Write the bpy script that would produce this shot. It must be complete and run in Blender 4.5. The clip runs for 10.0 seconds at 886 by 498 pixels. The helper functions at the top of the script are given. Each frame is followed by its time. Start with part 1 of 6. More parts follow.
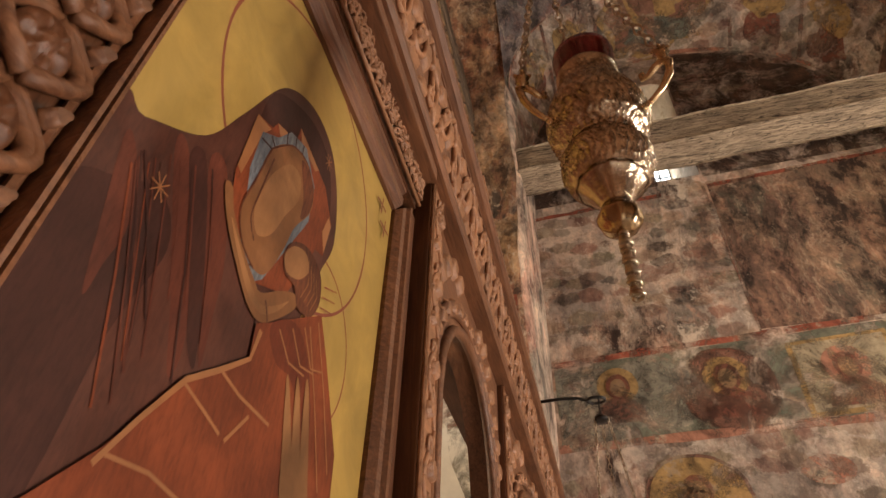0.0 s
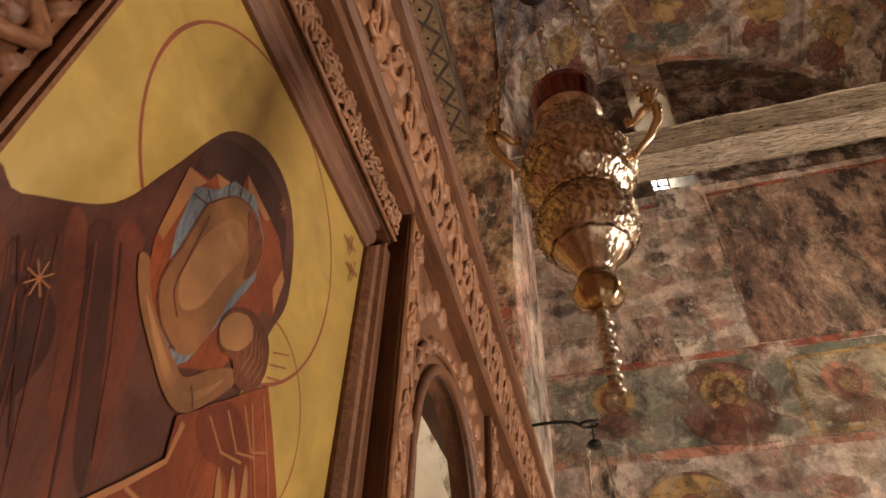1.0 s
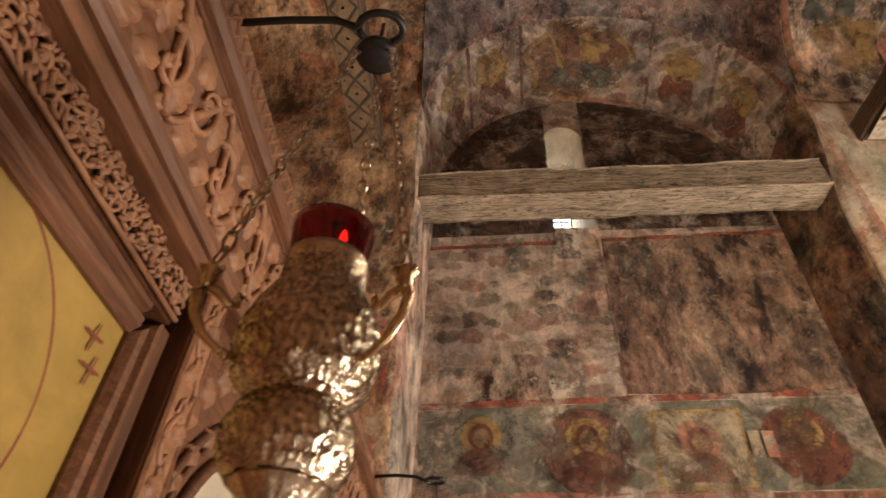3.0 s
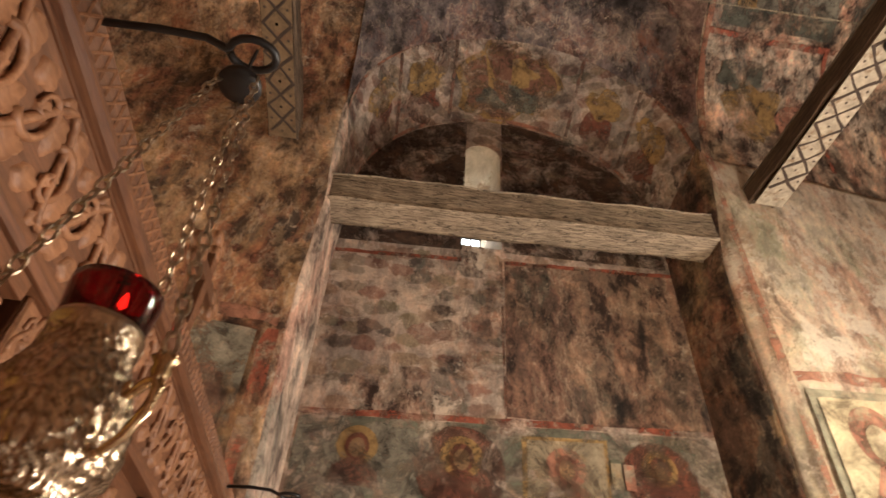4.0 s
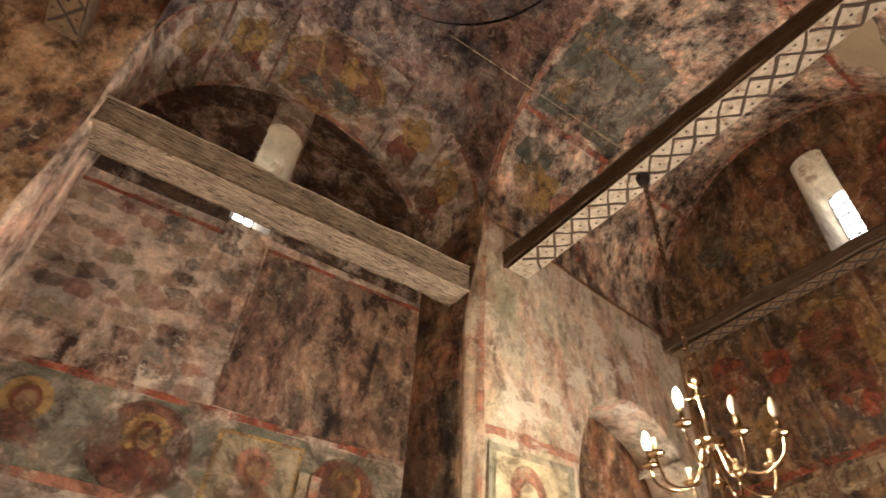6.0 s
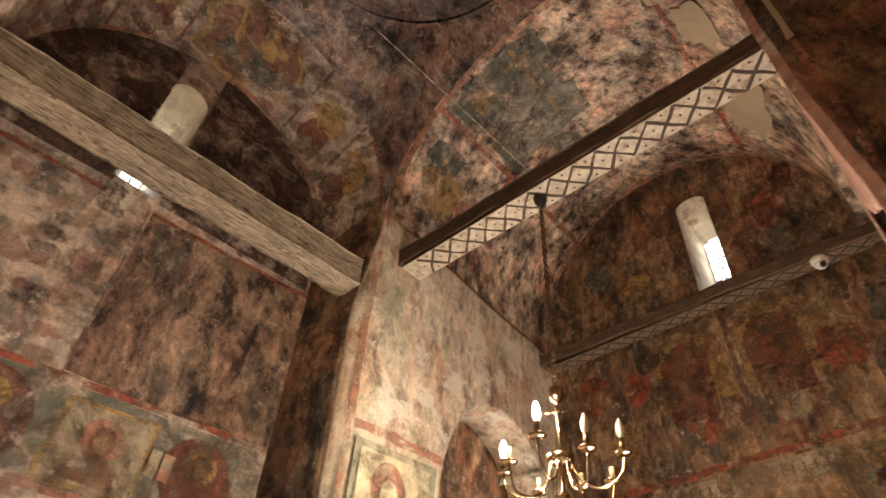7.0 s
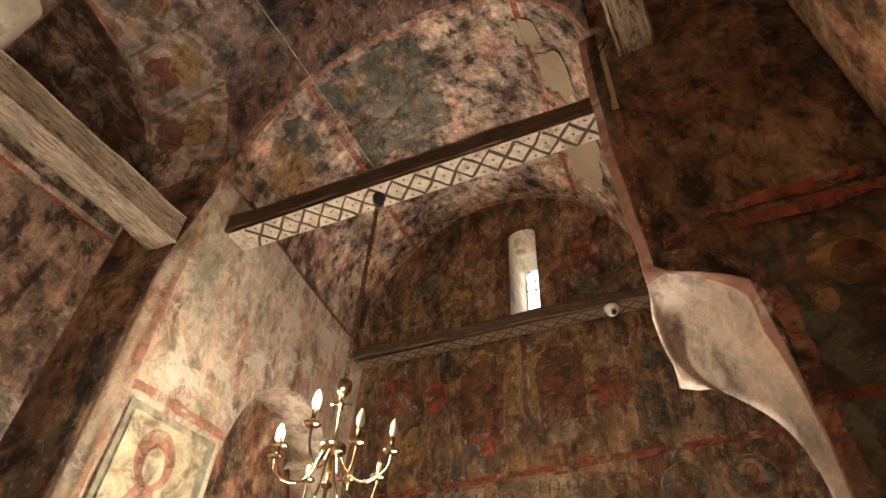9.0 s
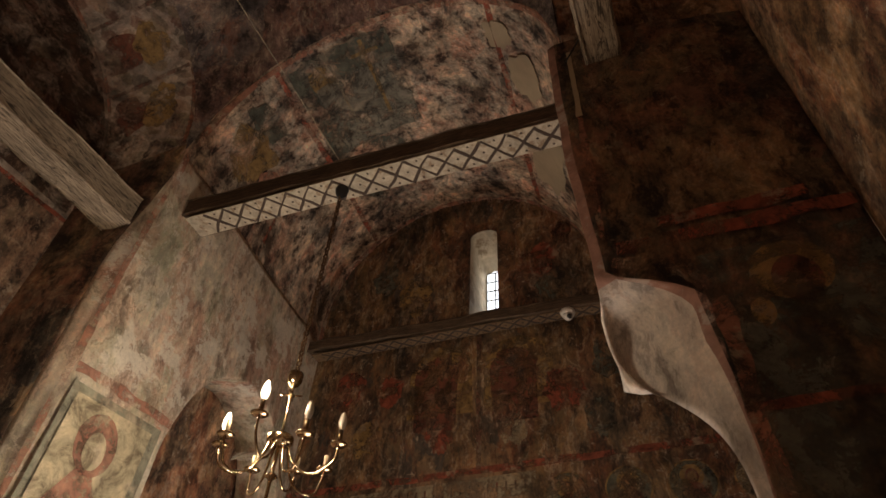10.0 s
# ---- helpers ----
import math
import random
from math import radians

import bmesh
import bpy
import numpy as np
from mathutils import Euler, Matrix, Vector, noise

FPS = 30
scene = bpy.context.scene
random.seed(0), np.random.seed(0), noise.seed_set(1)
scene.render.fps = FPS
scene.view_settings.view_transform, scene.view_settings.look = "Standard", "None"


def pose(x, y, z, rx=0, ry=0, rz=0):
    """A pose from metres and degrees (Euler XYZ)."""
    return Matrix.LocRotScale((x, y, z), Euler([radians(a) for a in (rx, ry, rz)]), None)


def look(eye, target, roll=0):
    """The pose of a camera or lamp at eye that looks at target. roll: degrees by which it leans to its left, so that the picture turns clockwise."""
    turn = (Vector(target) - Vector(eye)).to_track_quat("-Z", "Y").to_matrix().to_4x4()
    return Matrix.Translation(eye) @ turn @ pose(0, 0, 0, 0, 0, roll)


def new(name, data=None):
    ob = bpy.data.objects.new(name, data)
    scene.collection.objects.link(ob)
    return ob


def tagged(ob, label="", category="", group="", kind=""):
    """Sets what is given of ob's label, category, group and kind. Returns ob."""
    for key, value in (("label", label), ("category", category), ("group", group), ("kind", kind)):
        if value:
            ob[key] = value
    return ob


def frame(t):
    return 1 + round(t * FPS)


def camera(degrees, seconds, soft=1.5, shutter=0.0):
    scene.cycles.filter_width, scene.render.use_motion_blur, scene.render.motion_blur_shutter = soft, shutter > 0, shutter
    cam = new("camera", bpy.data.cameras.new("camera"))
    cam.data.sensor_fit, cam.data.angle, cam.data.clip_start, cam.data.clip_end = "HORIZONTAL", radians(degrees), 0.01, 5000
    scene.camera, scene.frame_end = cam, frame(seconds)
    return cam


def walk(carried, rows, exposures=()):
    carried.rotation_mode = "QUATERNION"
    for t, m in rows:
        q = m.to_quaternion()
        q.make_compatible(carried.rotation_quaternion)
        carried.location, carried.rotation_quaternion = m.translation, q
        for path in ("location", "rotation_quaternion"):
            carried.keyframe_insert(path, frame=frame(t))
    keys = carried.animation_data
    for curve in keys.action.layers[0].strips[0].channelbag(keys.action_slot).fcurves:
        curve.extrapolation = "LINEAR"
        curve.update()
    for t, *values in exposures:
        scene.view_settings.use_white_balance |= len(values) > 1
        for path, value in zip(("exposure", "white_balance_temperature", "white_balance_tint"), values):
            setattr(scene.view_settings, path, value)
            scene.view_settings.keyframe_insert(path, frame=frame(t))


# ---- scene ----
cam = camera(71.9, 10.0, 1.5, 0.4)
PATH = [
    (0, (0.357, 0.274, 1.802), (-0.032, 1.71, 3.138), 2.1),
    (0.5, (0.365, 0.281, 1.831), (-0.022, 1.717, 3.167), 2.2),
    (1, (0.376, 0.287, 1.861), (-0.01, 1.72, 3.202), 2.3),
    (1.5, (0.394, 0.29, 1.893), (0.009, 1.725, 3.232), 2.9),
    (2, (0.414, 0.299, 1.93), (0.096, 1.749, 3.27), 2.6),
    (2.5, (0.439, 0.303, 1.966), (0.212, 1.772, 3.304), 2.8),
    (4, (0.529, 0.266, 2.034), (0.683, 1.733, 3.384), 4.0),
    (4.5, (0.555, 0.245, 2.062), (0.845, 1.69, 3.413), 4.7),
    (5, (0.588, 0.213, 2.074), (1.053, 1.605, 3.432), 4.8),
    (5.5, (0.602, 0.201, 2.076), (1.228, 1.519, 3.443), 4.8),
    (6, (0.622, 0.172, 2.082), (1.397, 1.406, 3.452), 4.7),
    (7.5, (0.672, 0.085, 2.079), (1.772, 1.025, 3.46), 4.5),
    (8, (0.687, 0.046, 2.076), (1.865, 0.883, 3.458), 4.5),
    (8.5, (0.692, 0.016, 2.068), (1.931, 0.756, 3.453), 4.2),
    (9, (0.698, -0.018, 2.063), (1.982, 0.64, 3.448), 3.9),
    (9.5, (0.701, -0.036, 2.057), (2.012, 0.563, 3.443), 3.8),
    (10, (0.705, -0.044, 2.054), (2.036, 0.511, 3.44), 3.8),
]
walk(cam, [(t, look(eye, target, roll)) for t, eye, target, roll in PATH], [(0.0, -0.05), (9.2, -0.05), (9.5, -0.35), (9.7, -0.7), (10.0, -1.4)])

# ---- world and lights ----
world = bpy.data.worlds.new("world")
scene.world = world
world.use_nodes = True
wn = world.node_tree.nodes
sky = wn.new("ShaderNodeTexSky")
sky.sky_type = "NISHITA"
sky.sun_disc = False
sky.sun_elevation, sky.sun_rotation = radians(35), radians(200)
world.node_tree.links.new(sky.outputs["Color"], wn["Background"].inputs["Color"])
wn["Background"].inputs["Strength"].default_value = 0.15

# corners of the domed middle bay, walls and levels
X0, X1, Y0, Y1 = 0.15, 2.20, 0.04, 2.265
CX, CY, ZC = (X0 + X1) / 2, (Y0 + Y1) / 2, 4.80
YB, XW, YS = 2.65, 4.20, -0.72
LAMP = (0.39, 0.54)
CH = (2.46, 1.285)


def lamp(name, kind, energy, colour, place, size=0.1, target=None, size_y=None):
    data = bpy.data.lights.new(name, kind)
    data.energy, data.color = energy, colour
    if kind == "POINT":
        data.shadow_soft_size = size
    if kind == "AREA":
        data.size = size
        if size_y:
            data.shape, data.size_y = "RECTANGLE", size_y
    ob = new(name, data)
    ob.matrix_world = look(place, target) if target else Matrix.Translation(place)
    return ob


WARM = (1.0, 0.83, 0.62)
# fill lamps added south and west, behind and below the view; no doorways built
lamp("south_fill_light", "AREA", 4.0, (1.0, 0.89, 0.75), (1.1, -0.66, 1.05), 0.85, (1.1, 2.2, 2.6), 1.9)
lamp("west_fill_light", "AREA", 250, (1.0, 0.875, 0.765), (4.12, 1.2, 1.1), 1.0, (0.9, 1.4, 2.6), 2.0)
# fill lamp added beyond the screen to brighten the sanctuary; no window there
lamp("sanctuary_fill_light", "AREA", 28, (1.0, 0.80, 0.56), (-1.22, 1.0, 2.5), 0.6, (-0.1, 2.2, 3.1), 1.0)
lamp("north_window_light", "AREA", 1.2, (1.0, 0.97, 0.92), (0.985, 2.99, 4.74), 0.12, (0.99, 2.6, 4.72), 0.36)
lamp("west_window_light", "AREA", 1.2, (1.0, 0.97, 0.92), (4.53, 1.05, 5.36), 0.13, (4.2, 1.05, 5.34), 0.42)


# ---- node helpers and materials ----
def mat(name):
    m = bpy.data.materials.new(name)
    m.use_nodes = True
    nt = m.node_tree
    return m, nt, nt.nodes["Principled BSDF"]


def node(nt, kind, **inputs):
    n = nt.nodes.new(kind)
    for key, value in inputs.items():
        n.inputs[key.replace("_", " ")].default_value = value
    return n


def coords(nt, kind="Object", scale=(1, 1, 1)):
    tc, mp = nt.nodes.new("ShaderNodeTexCoord"), nt.nodes.new("ShaderNodeMapping")
    mp.inputs["Scale"].default_value = scale
    nt.links.new(tc.outputs[kind], mp.inputs["Vector"])
    return mp.outputs["Vector"]


def noise_tex(nt, vec, scale, detail=4.0, rough=0.55, dist=0.0):
    n = node(nt, "ShaderNodeTexNoise", Scale=scale, Detail=detail, Roughness=rough, Distortion=dist)
    nt.links.new(vec, n.inputs["Vector"])
    return n


def ramp(nt, fac, stops, mode="LINEAR"):
    r = nt.nodes.new("ShaderNodeValToRGB")
    r.color_ramp.interpolation = mode
    els = r.color_ramp.elements
    while len(els) < len(stops):
        els.new(0.5)
    for e, (p, c) in zip(els, stops):
        e.position, e.color = p, (*c, 1.0) if len(c) == 3 else c
    nt.links.new(fac, r.inputs["Fac"])
    return r.outputs["Color"]


def mix(nt, fac, a, b, mode="MIX"):
    m = nt.nodes.new("ShaderNodeMix")
    m.data_type, m.blend_type = "RGBA", mode
    for sock, v in ((m.inputs["Factor"], fac), (m.inputs["A"], a), (m.inputs["B"], b)):
        if isinstance(v, (int, float)):
            sock.default_value = v
        elif isinstance(v, tuple):
            sock.default_value = (*v, 1.0)
        else:
            nt.links.new(v, sock)
    return m.outputs["Result"]


def bump(nt, bsdf, height, strength=0.3, distance=0.01):
    b = node(nt, "ShaderNodeBump", Strength=strength, Distance=distance)
    nt.links.new(height, b.inputs["Height"])
    nt.links.new(b.outputs["Normal"], bsdf.inputs["Normal"])


def fresco(name, stops, shift=(0, 0, 0), scale=1.0, pale=0.62, pale_colour=(0.58, 0.49, 0.39), rough=0.8, stones=False, soot=0.8, dark=0.8, turn=(0.5, 0.6, 0.4), drawn=0.4):
    """Old wall painting: drawn-out strokes of earth colours, flaked plaster, bare stones and soot."""
    m, nt, b = mat(name)
    vec = coords(nt)
    nt.nodes["Mapping"].inputs["Location"].default_value = shift

    def warp(base, by, amount):
        add = nt.nodes.new("ShaderNodeVectorMath")
        add.operation = "MULTIPLY_ADD"
        nt.links.new(by.outputs["Color"], add.inputs[0])
        add.inputs[1].default_value = (amount, amount, amount)
        nt.links.new(base, add.inputs[2])
        return add.outputs["Vector"]

    w = noise_tex(nt, vec, 2.0 * scale, 5.0, 0.6)
    wv = warp(vec, w, 0.14)
    mp = node(nt, "ShaderNodeMapping", Rotation=turn, Scale=(1.0, 1.0, 0.42))
    nt.links.new(wv, mp.inputs["Vector"])
    sv = mp.outputs["Vector"]
    a = noise_tex(nt, sv, 5.2 * scale, 10.0, 0.74)
    col = ramp(nt, a.outputs["Fac"], [(0.5 + 0.6 * (p - 0.5), c) for p, c in stops])
    a2 = noise_tex(nt, sv, 4.0 * scale, 9.0, 0.72)
    order = [stops[3], stops[1], stops[5], stops[2], stops[4], stops[0]]
    col2 = ramp(nt, a2.outputs["Fac"], [(0.38 + 0.048 * k, c[1]) for k, c in enumerate(order)])
    pick = noise_tex(nt, wv, 2.3 * scale, 8.0, 0.7)
    col = mix(nt, ramp(nt, pick.outputs["Fac"], [(0.46, (0, 0, 0)), (0.54, (1, 1, 1))]), col, col2)
    # blotches of colour with torn edges
    tear = noise_tex(nt, vec, 17 * scale, 7.0, 0.72)
    cells = node(nt, "ShaderNodeTexVoronoi", Scale=6.0 * scale)
    nt.links.new(warp(sv, tear, 0.09), cells.inputs["Vector"])
    cs = nt.nodes.new("ShaderNodeSeparateColor")
    nt.links.new(cells.outputs["Color"], cs.inputs["Color"])
    tint = ramp(nt, cs.outputs["Green"], [(k / 6 + 0.02, stops[j][1]) for k, j in enumerate((3, 1, 4, 2, 5, 3))], "CONSTANT")
    col = mix(nt, 0.42, col, tint)
    # drawn lines of robes and rocks, light and dark
    ln = noise_tex(nt, sv, 5.2 * scale, 6.0, 0.64, 0.25)
    light = ramp(nt, ln.outputs["Fac"], [(0.505, (0, 0, 0)), (0.525, (drawn, drawn, drawn)), (0.545, (0, 0, 0))])
    col = mix(nt, light, col, pale_colour)
    heavy = ramp(nt, ln.outputs["Fac"], [(0.435, (1, 1, 1)), (0.452, (0.42, 0.37, 0.34)), (0.468, (1, 1, 1))])
    col = mix(nt, min(1.0, drawn * 1.4), col, heavy, "MULTIPLY")
    strokes = noise_tex(nt, sv, 11.0 * scale, 9.0, 0.74)
    dk = ramp(nt, strokes.outputs["Fac"], [(0.39, (0.12, 0.09, 0.08)), (0.44, (0.55, 0.51, 0.49)), (0.48, (0.98, 0.96, 0.94)), (0.54, (1.2, 1.17, 1.13)), (0.61, (1.65, 1.57, 1.48))])
    col = mix(nt, dark, col, dk, "MULTIPLY")
    flake = noise_tex(nt, wv, 5.0 * scale, 10.0, 0.74)
    fm = ramp(nt, flake.outputs["Fac"], [(pale - 0.01, (0, 0, 0)), (pale + 0.03, (0.9, 0.9, 0.9))])
    col = mix(nt, fm, col, pale_colour)
    if stones:
        st = node(nt, "ShaderNodeMapping", Scale=(7.5, 7.5, 14.0))
        nt.links.new(warp(warp(vec, w, 0.06), tear, 0.05), st.inputs["Vector"])
        sx = node(nt, "ShaderNodeTexVoronoi", Scale=1.0, Randomness=1.0)
        nt.links.new(st.outputs["Vector"], sx.inputs["Vector"])
        jag = noise_tex(nt, vec, 38, 6.0, 0.72)
        sm = nt.nodes.new("ShaderNodeMath")
        sm.operation = "MULTIPLY_ADD"
        nt.links.new(jag.outputs["Fac"], sm.inputs[0])
        sm.inputs[1].default_value = 0.45
        nt.links.new(sx.outputs["Distance"], sm.inputs[2])
        body = ramp(nt, sm.outputs["Value"], [(0.72, (1, 1, 1)), (0.80, (0, 0, 0))])
        sep = nt.nodes.new("ShaderNodeSeparateColor")
        nt.links.new(sx.outputs["Color"], sep.inputs["Color"])
        tone = ramp(nt, sep.outputs["Red"], [(0.0, (0.08, 0.06, 0.05)), (0.25, (0.28, 0.14, 0.11)), (0.45, (0.16, 0.15, 0.12)), (0.65, (0.44, 0.29, 0.21)), (0.85, (0.24, 0.21, 0.14)), (1.0, (0.10, 0.09, 0.085))])
        bed = mix(nt, 0.5, col, (0.56, 0.47, 0.41))
        wall = mix(nt, body, bed, mix(nt, 0.3, tone, col))
        zone = noise_tex(nt, vec, 1.6, 7.0, 0.68)
        zm = ramp(nt, zone.outputs["Fac"], [(0.40, (0, 0, 0)), (0.48, (0.9, 0.9, 0.9))])
        col = mix(nt, zm, col, wall)
    chips = noise_tex(nt, wv, 15 * scale, 8.0, 0.74, 0.4)
    cm = ramp(nt, chips.outputs["Fac"], [(0.605, (0, 0, 0)), (0.64, (0.75, 0.75, 0.75))])
    col = mix(nt, cm, col, tuple(0.88 * v for v in pale_colour))
    sn = noise_tex(nt, wv, 2.8 * scale, 10.0, 0.76)
    sc = ramp(nt, sn.outputs["Fac"], [(0.39, (0.13, 0.105, 0.09)), (0.48, (0.84, 0.82, 0.80)), (0.58, (1.35, 1.31, 1.26))])
    col = mix(nt, soot, col, sc, "MULTIPLY")
    fine = noise_tex(nt, vec, 70, 4.0, 0.7)
    speck = ramp(nt, fine.outputs["Fac"], [(0.3, (0.7, 0.68, 0.66)), (0.6, (1.08, 1.06, 1.04))])
    col = mix(nt, 0.5, col, speck, "MULTIPLY")
    nt.links.new(col, b.inputs["Base Color"])
    b.inputs["Roughness"].default_value = rough
    hsum = nt.nodes.new("ShaderNodeMath")
    hsum.operation = "MULTIPLY_ADD"
    nt.links.new(fine.outputs["Fac"], hsum.inputs[0])
    hsum.inputs[1].default_value = 0.25
    nt.links.new(flake.outputs["Fac"], hsum.inputs[2])
    bump(nt, b, hsum.outputs["Value"], 0.5, 0.02)
    return m


def wood(name, dark, light, grain=(1, 12, 12), rough=0.45, scale=14.0, cracks=0.0):
    m, nt, b = mat(name)
    vec = coords(nt, "Object", grain)
    n = noise_tex(nt, vec, scale, 6.0, 0.6, 1.2)
    col = ramp(nt, n.outputs["Fac"], [(0.3, dark), (0.68, light)])
    big = noise_tex(nt, coords(nt), 9.0, 3.0)
    tone = ramp(nt, big.outputs["Fac"], [(0.32, (0.62, 0.60, 0.58)), (0.68, (1.15, 1.13, 1.1))])
    col = mix(nt, 0.8, col, tone, "MULTIPLY")
    h = n.outputs["Fac"]
    if cracks:
        c = noise_tex(nt, vec, scale * 0.35, 2.0, 0.5, 2.0)
        cm = ramp(nt, c.outputs["Fac"], [(0.47, (1, 1, 1)), (0.495, (0.15, 0.13, 0.11)), (0.505, (0.15, 0.13, 0.11)), (0.53, (1, 1, 1))])
        col = mix(nt, cracks, col, cm, "MULTIPLY")
        h = cm
    nt.links.new(col, b.inputs["Base Color"])
    b.inputs["Roughness"].default_value = rough
    bump(nt, b, h, 0.35, 0.004)
    return m


def metal(name, colour, rough=0.25, tarnish=(0.1, 0.07, 0.03), scale=40.0, relief=0.0):
    m, nt, b = mat(name)
    vec = coords(nt)
    n = noise_tex(nt, vec, scale, 5.0, 0.6)
    col = ramp(nt, n.outputs["Fac"], [(0.3, tarnish), (0.55, colour)])
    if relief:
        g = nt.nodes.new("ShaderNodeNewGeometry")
        # hollows of the relief coloured darker, ridges paler
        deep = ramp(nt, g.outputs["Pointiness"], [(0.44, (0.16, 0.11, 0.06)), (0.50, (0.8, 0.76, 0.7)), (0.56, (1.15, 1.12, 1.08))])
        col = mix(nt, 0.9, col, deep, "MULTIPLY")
        s = noise_tex(nt, vec, 420.0, 3.0, 0.55, 1.0)
        bump(nt, b, s.outputs["Fac"], relief, 0.0008)
    nt.links.new(col, b.inputs["Base Color"])
    b.inputs["Metallic"].default_value = 1.0
    b.inputs["Roughness"].default_value = rough
    return m


def paint(name, colour, vary=0.25, rough=0.6, scale=25.0, worn=None, faded=0.0, brushed=False, strokes=0.85, cover=0.40):
    m, nt, b = mat(name)
    vec = coords(nt)
    n = noise_tex(nt, vec, scale, 6.0, 0.65, 0.5)
    lo = tuple(c * (1 - vary) for c in colour)
    hi = tuple(min(1.0, c * (1 + vary)) for c in colour)
    col = ramp(nt, n.outputs["Fac"], [(0.3, lo), (0.7, hi)])
    if worn:
        f = noise_tex(nt, vec, scale * 0.45, 8.0, 0.75)
        fm = ramp(nt, f.outputs["Fac"], [(0.54, (0, 0, 0)), (0.60, (1, 1, 1))])
        col = mix(nt, fm, col, worn)
    if brushed:
        st = noise_tex(nt, coords(nt, "Object", (1, 60, 14)), 6.0, 5.0, 0.7, 0.4)
        sc = ramp(nt, st.outputs["Fac"], [(0.32, (0.45, 0.42, 0.40)), (0.52, (1, 1, 1)), (0.70, (1.35, 1.28, 1.15))])
        col = mix(nt, strokes, col, sc, "MULTIPLY")
        bg = noise_tex(nt, vec, 16.0, 2.0, 0.5)
        bc = ramp(nt, bg.outputs["Fac"], [(0.35, (0.55, 0.52, 0.5)), (0.65, (1.2, 1.18, 1.12))])
        col = mix(nt, 0.8, col, bc, "MULTIPLY")
        b.inputs["Specular IOR Level"].default_value = 0.22
    if faded:
        dk = noise_tex(nt, vec, 9.0, 9.0, 0.74, 0.5)
        dc = ramp(nt, dk.outputs["Fac"], [(0.38, (0.25, 0.21, 0.19)), (0.50, (0.85, 0.83, 0.8)), (0.64, (1.3, 1.26, 1.2))])
        col = mix(nt, 0.9, col, dc, "MULTIPLY")
        g = noise_tex(nt, vec, 5.0, 9.0, 0.78, 0.4)
        gm = ramp(nt, g.outputs["Fac"], [(cover, (0, 0, 0)), (cover + 0.14, (faded, faded, faded))])
        nt.links.new(gm, b.inputs["Alpha"])
    nt.links.new(col, b.inputs["Base Color"])
    b.inputs["Roughness"].default_value = rough
    bump(nt, b, n.outputs["Fac"], 0.15, 0.003)
    return m


SLATE, RED, OCHRE, PALE, SOOT = (0.14, 0.15, 0.14), (0.34, 0.15, 0.10), (0.40, 0.25, 0.11), (0.56, 0.48, 0.39), (0.05, 0.04, 0.035)
F_NORTH = fresco("fresco_north", [(0.28, SOOT), (0.38, SLATE), (0.47, (0.34, 0.19, 0.14)), (0.54, (0.34, 0.25, 0.20)), (0.62, PALE), (0.72, (0.26, 0.20, 0.17))], (3, 1, 2), 1.2, 0.565, (0.60, 0.52, 0.44), stones=True, soot=0.65, dark=1.0, drawn=0.5, turn=(0.15, 1.3, 0.3))
# pale partly for lamplight: some of the pier's glow is in these colours
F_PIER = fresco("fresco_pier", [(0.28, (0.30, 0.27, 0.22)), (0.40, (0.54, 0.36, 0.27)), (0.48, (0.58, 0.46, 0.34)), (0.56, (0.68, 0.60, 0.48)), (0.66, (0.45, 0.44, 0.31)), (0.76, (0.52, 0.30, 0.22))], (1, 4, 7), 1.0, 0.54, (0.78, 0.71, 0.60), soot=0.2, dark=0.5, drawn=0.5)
F_JAMB = fresco("faded_jamb", [(0.28, (0.24, 0.20, 0.17)), (0.38, (0.46, 0.33, 0.27)), (0.47, (0.55, 0.44, 0.36)), (0.55, (0.60, 0.50, 0.42)), (0.64, (0.40, 0.20, 0.15)), (0.76, (0.36, 0.33, 0.28))], (6, 2, 2), 1.0, 0.60)
F_EAST = fresco("fresco_east", [(0.28, SOOT), (0.38, (0.30, 0.13, 0.075)), (0.48, (0.40, 0.25, 0.13)), (0.56, (0.52, 0.37, 0.24)), (0.64, (0.34, 0.15, 0.09)), (0.76, (0.12, 0.09, 0.07))], (8, 2, 1), 1.0, 0.64)
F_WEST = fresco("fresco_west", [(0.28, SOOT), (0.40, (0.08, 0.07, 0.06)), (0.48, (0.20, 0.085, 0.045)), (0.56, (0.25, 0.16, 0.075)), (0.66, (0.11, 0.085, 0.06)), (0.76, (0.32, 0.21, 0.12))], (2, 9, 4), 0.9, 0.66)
F_VAULT = fresco("fresco_vault", [(0.28, (0.06, 0.05, 0.045)), (0.38, (0.22, 0.19, 0.17)), (0.47, (0.46, 0.25, 0.18)), (0.55, (0.60, 0.49, 0.37)), (0.64, (0.32, 0.29, 0.25)), (0.74, (0.68, 0.60, 0.50))], (5, 5, 3), 1.0, 0.63, dark=1.0, soot=0.95)
F_DOME = fresco("fresco_dome", [(0.28, SOOT), (0.40, (0.10, 0.09, 0.10)), (0.50, (0.20, 0.16, 0.16)), (0.58, (0.26, 0.13, 0.10)), (0.68, (0.14, 0.13, 0.14)), (0.8, (0.30, 0.26, 0.23))], (7, 3, 9), 0.9, 0.70)
# shade of faces turned from the light is put into these colours
F_SHADED = fresco("fresco_shaded", [(0.28, SOOT), (0.40, (0.07, 0.06, 0.05)), (0.48, (0.17, 0.085, 0.05)), (0.56, (0.25, 0.17, 0.09)), (0.66, (0.10, 0.09, 0.07)), (0.76, (0.26, 0.12, 0.075))], (4, 8, 6), 1.0, 0.66, (0.34, 0.27, 0.19), dark=0.95, soot=0.95)
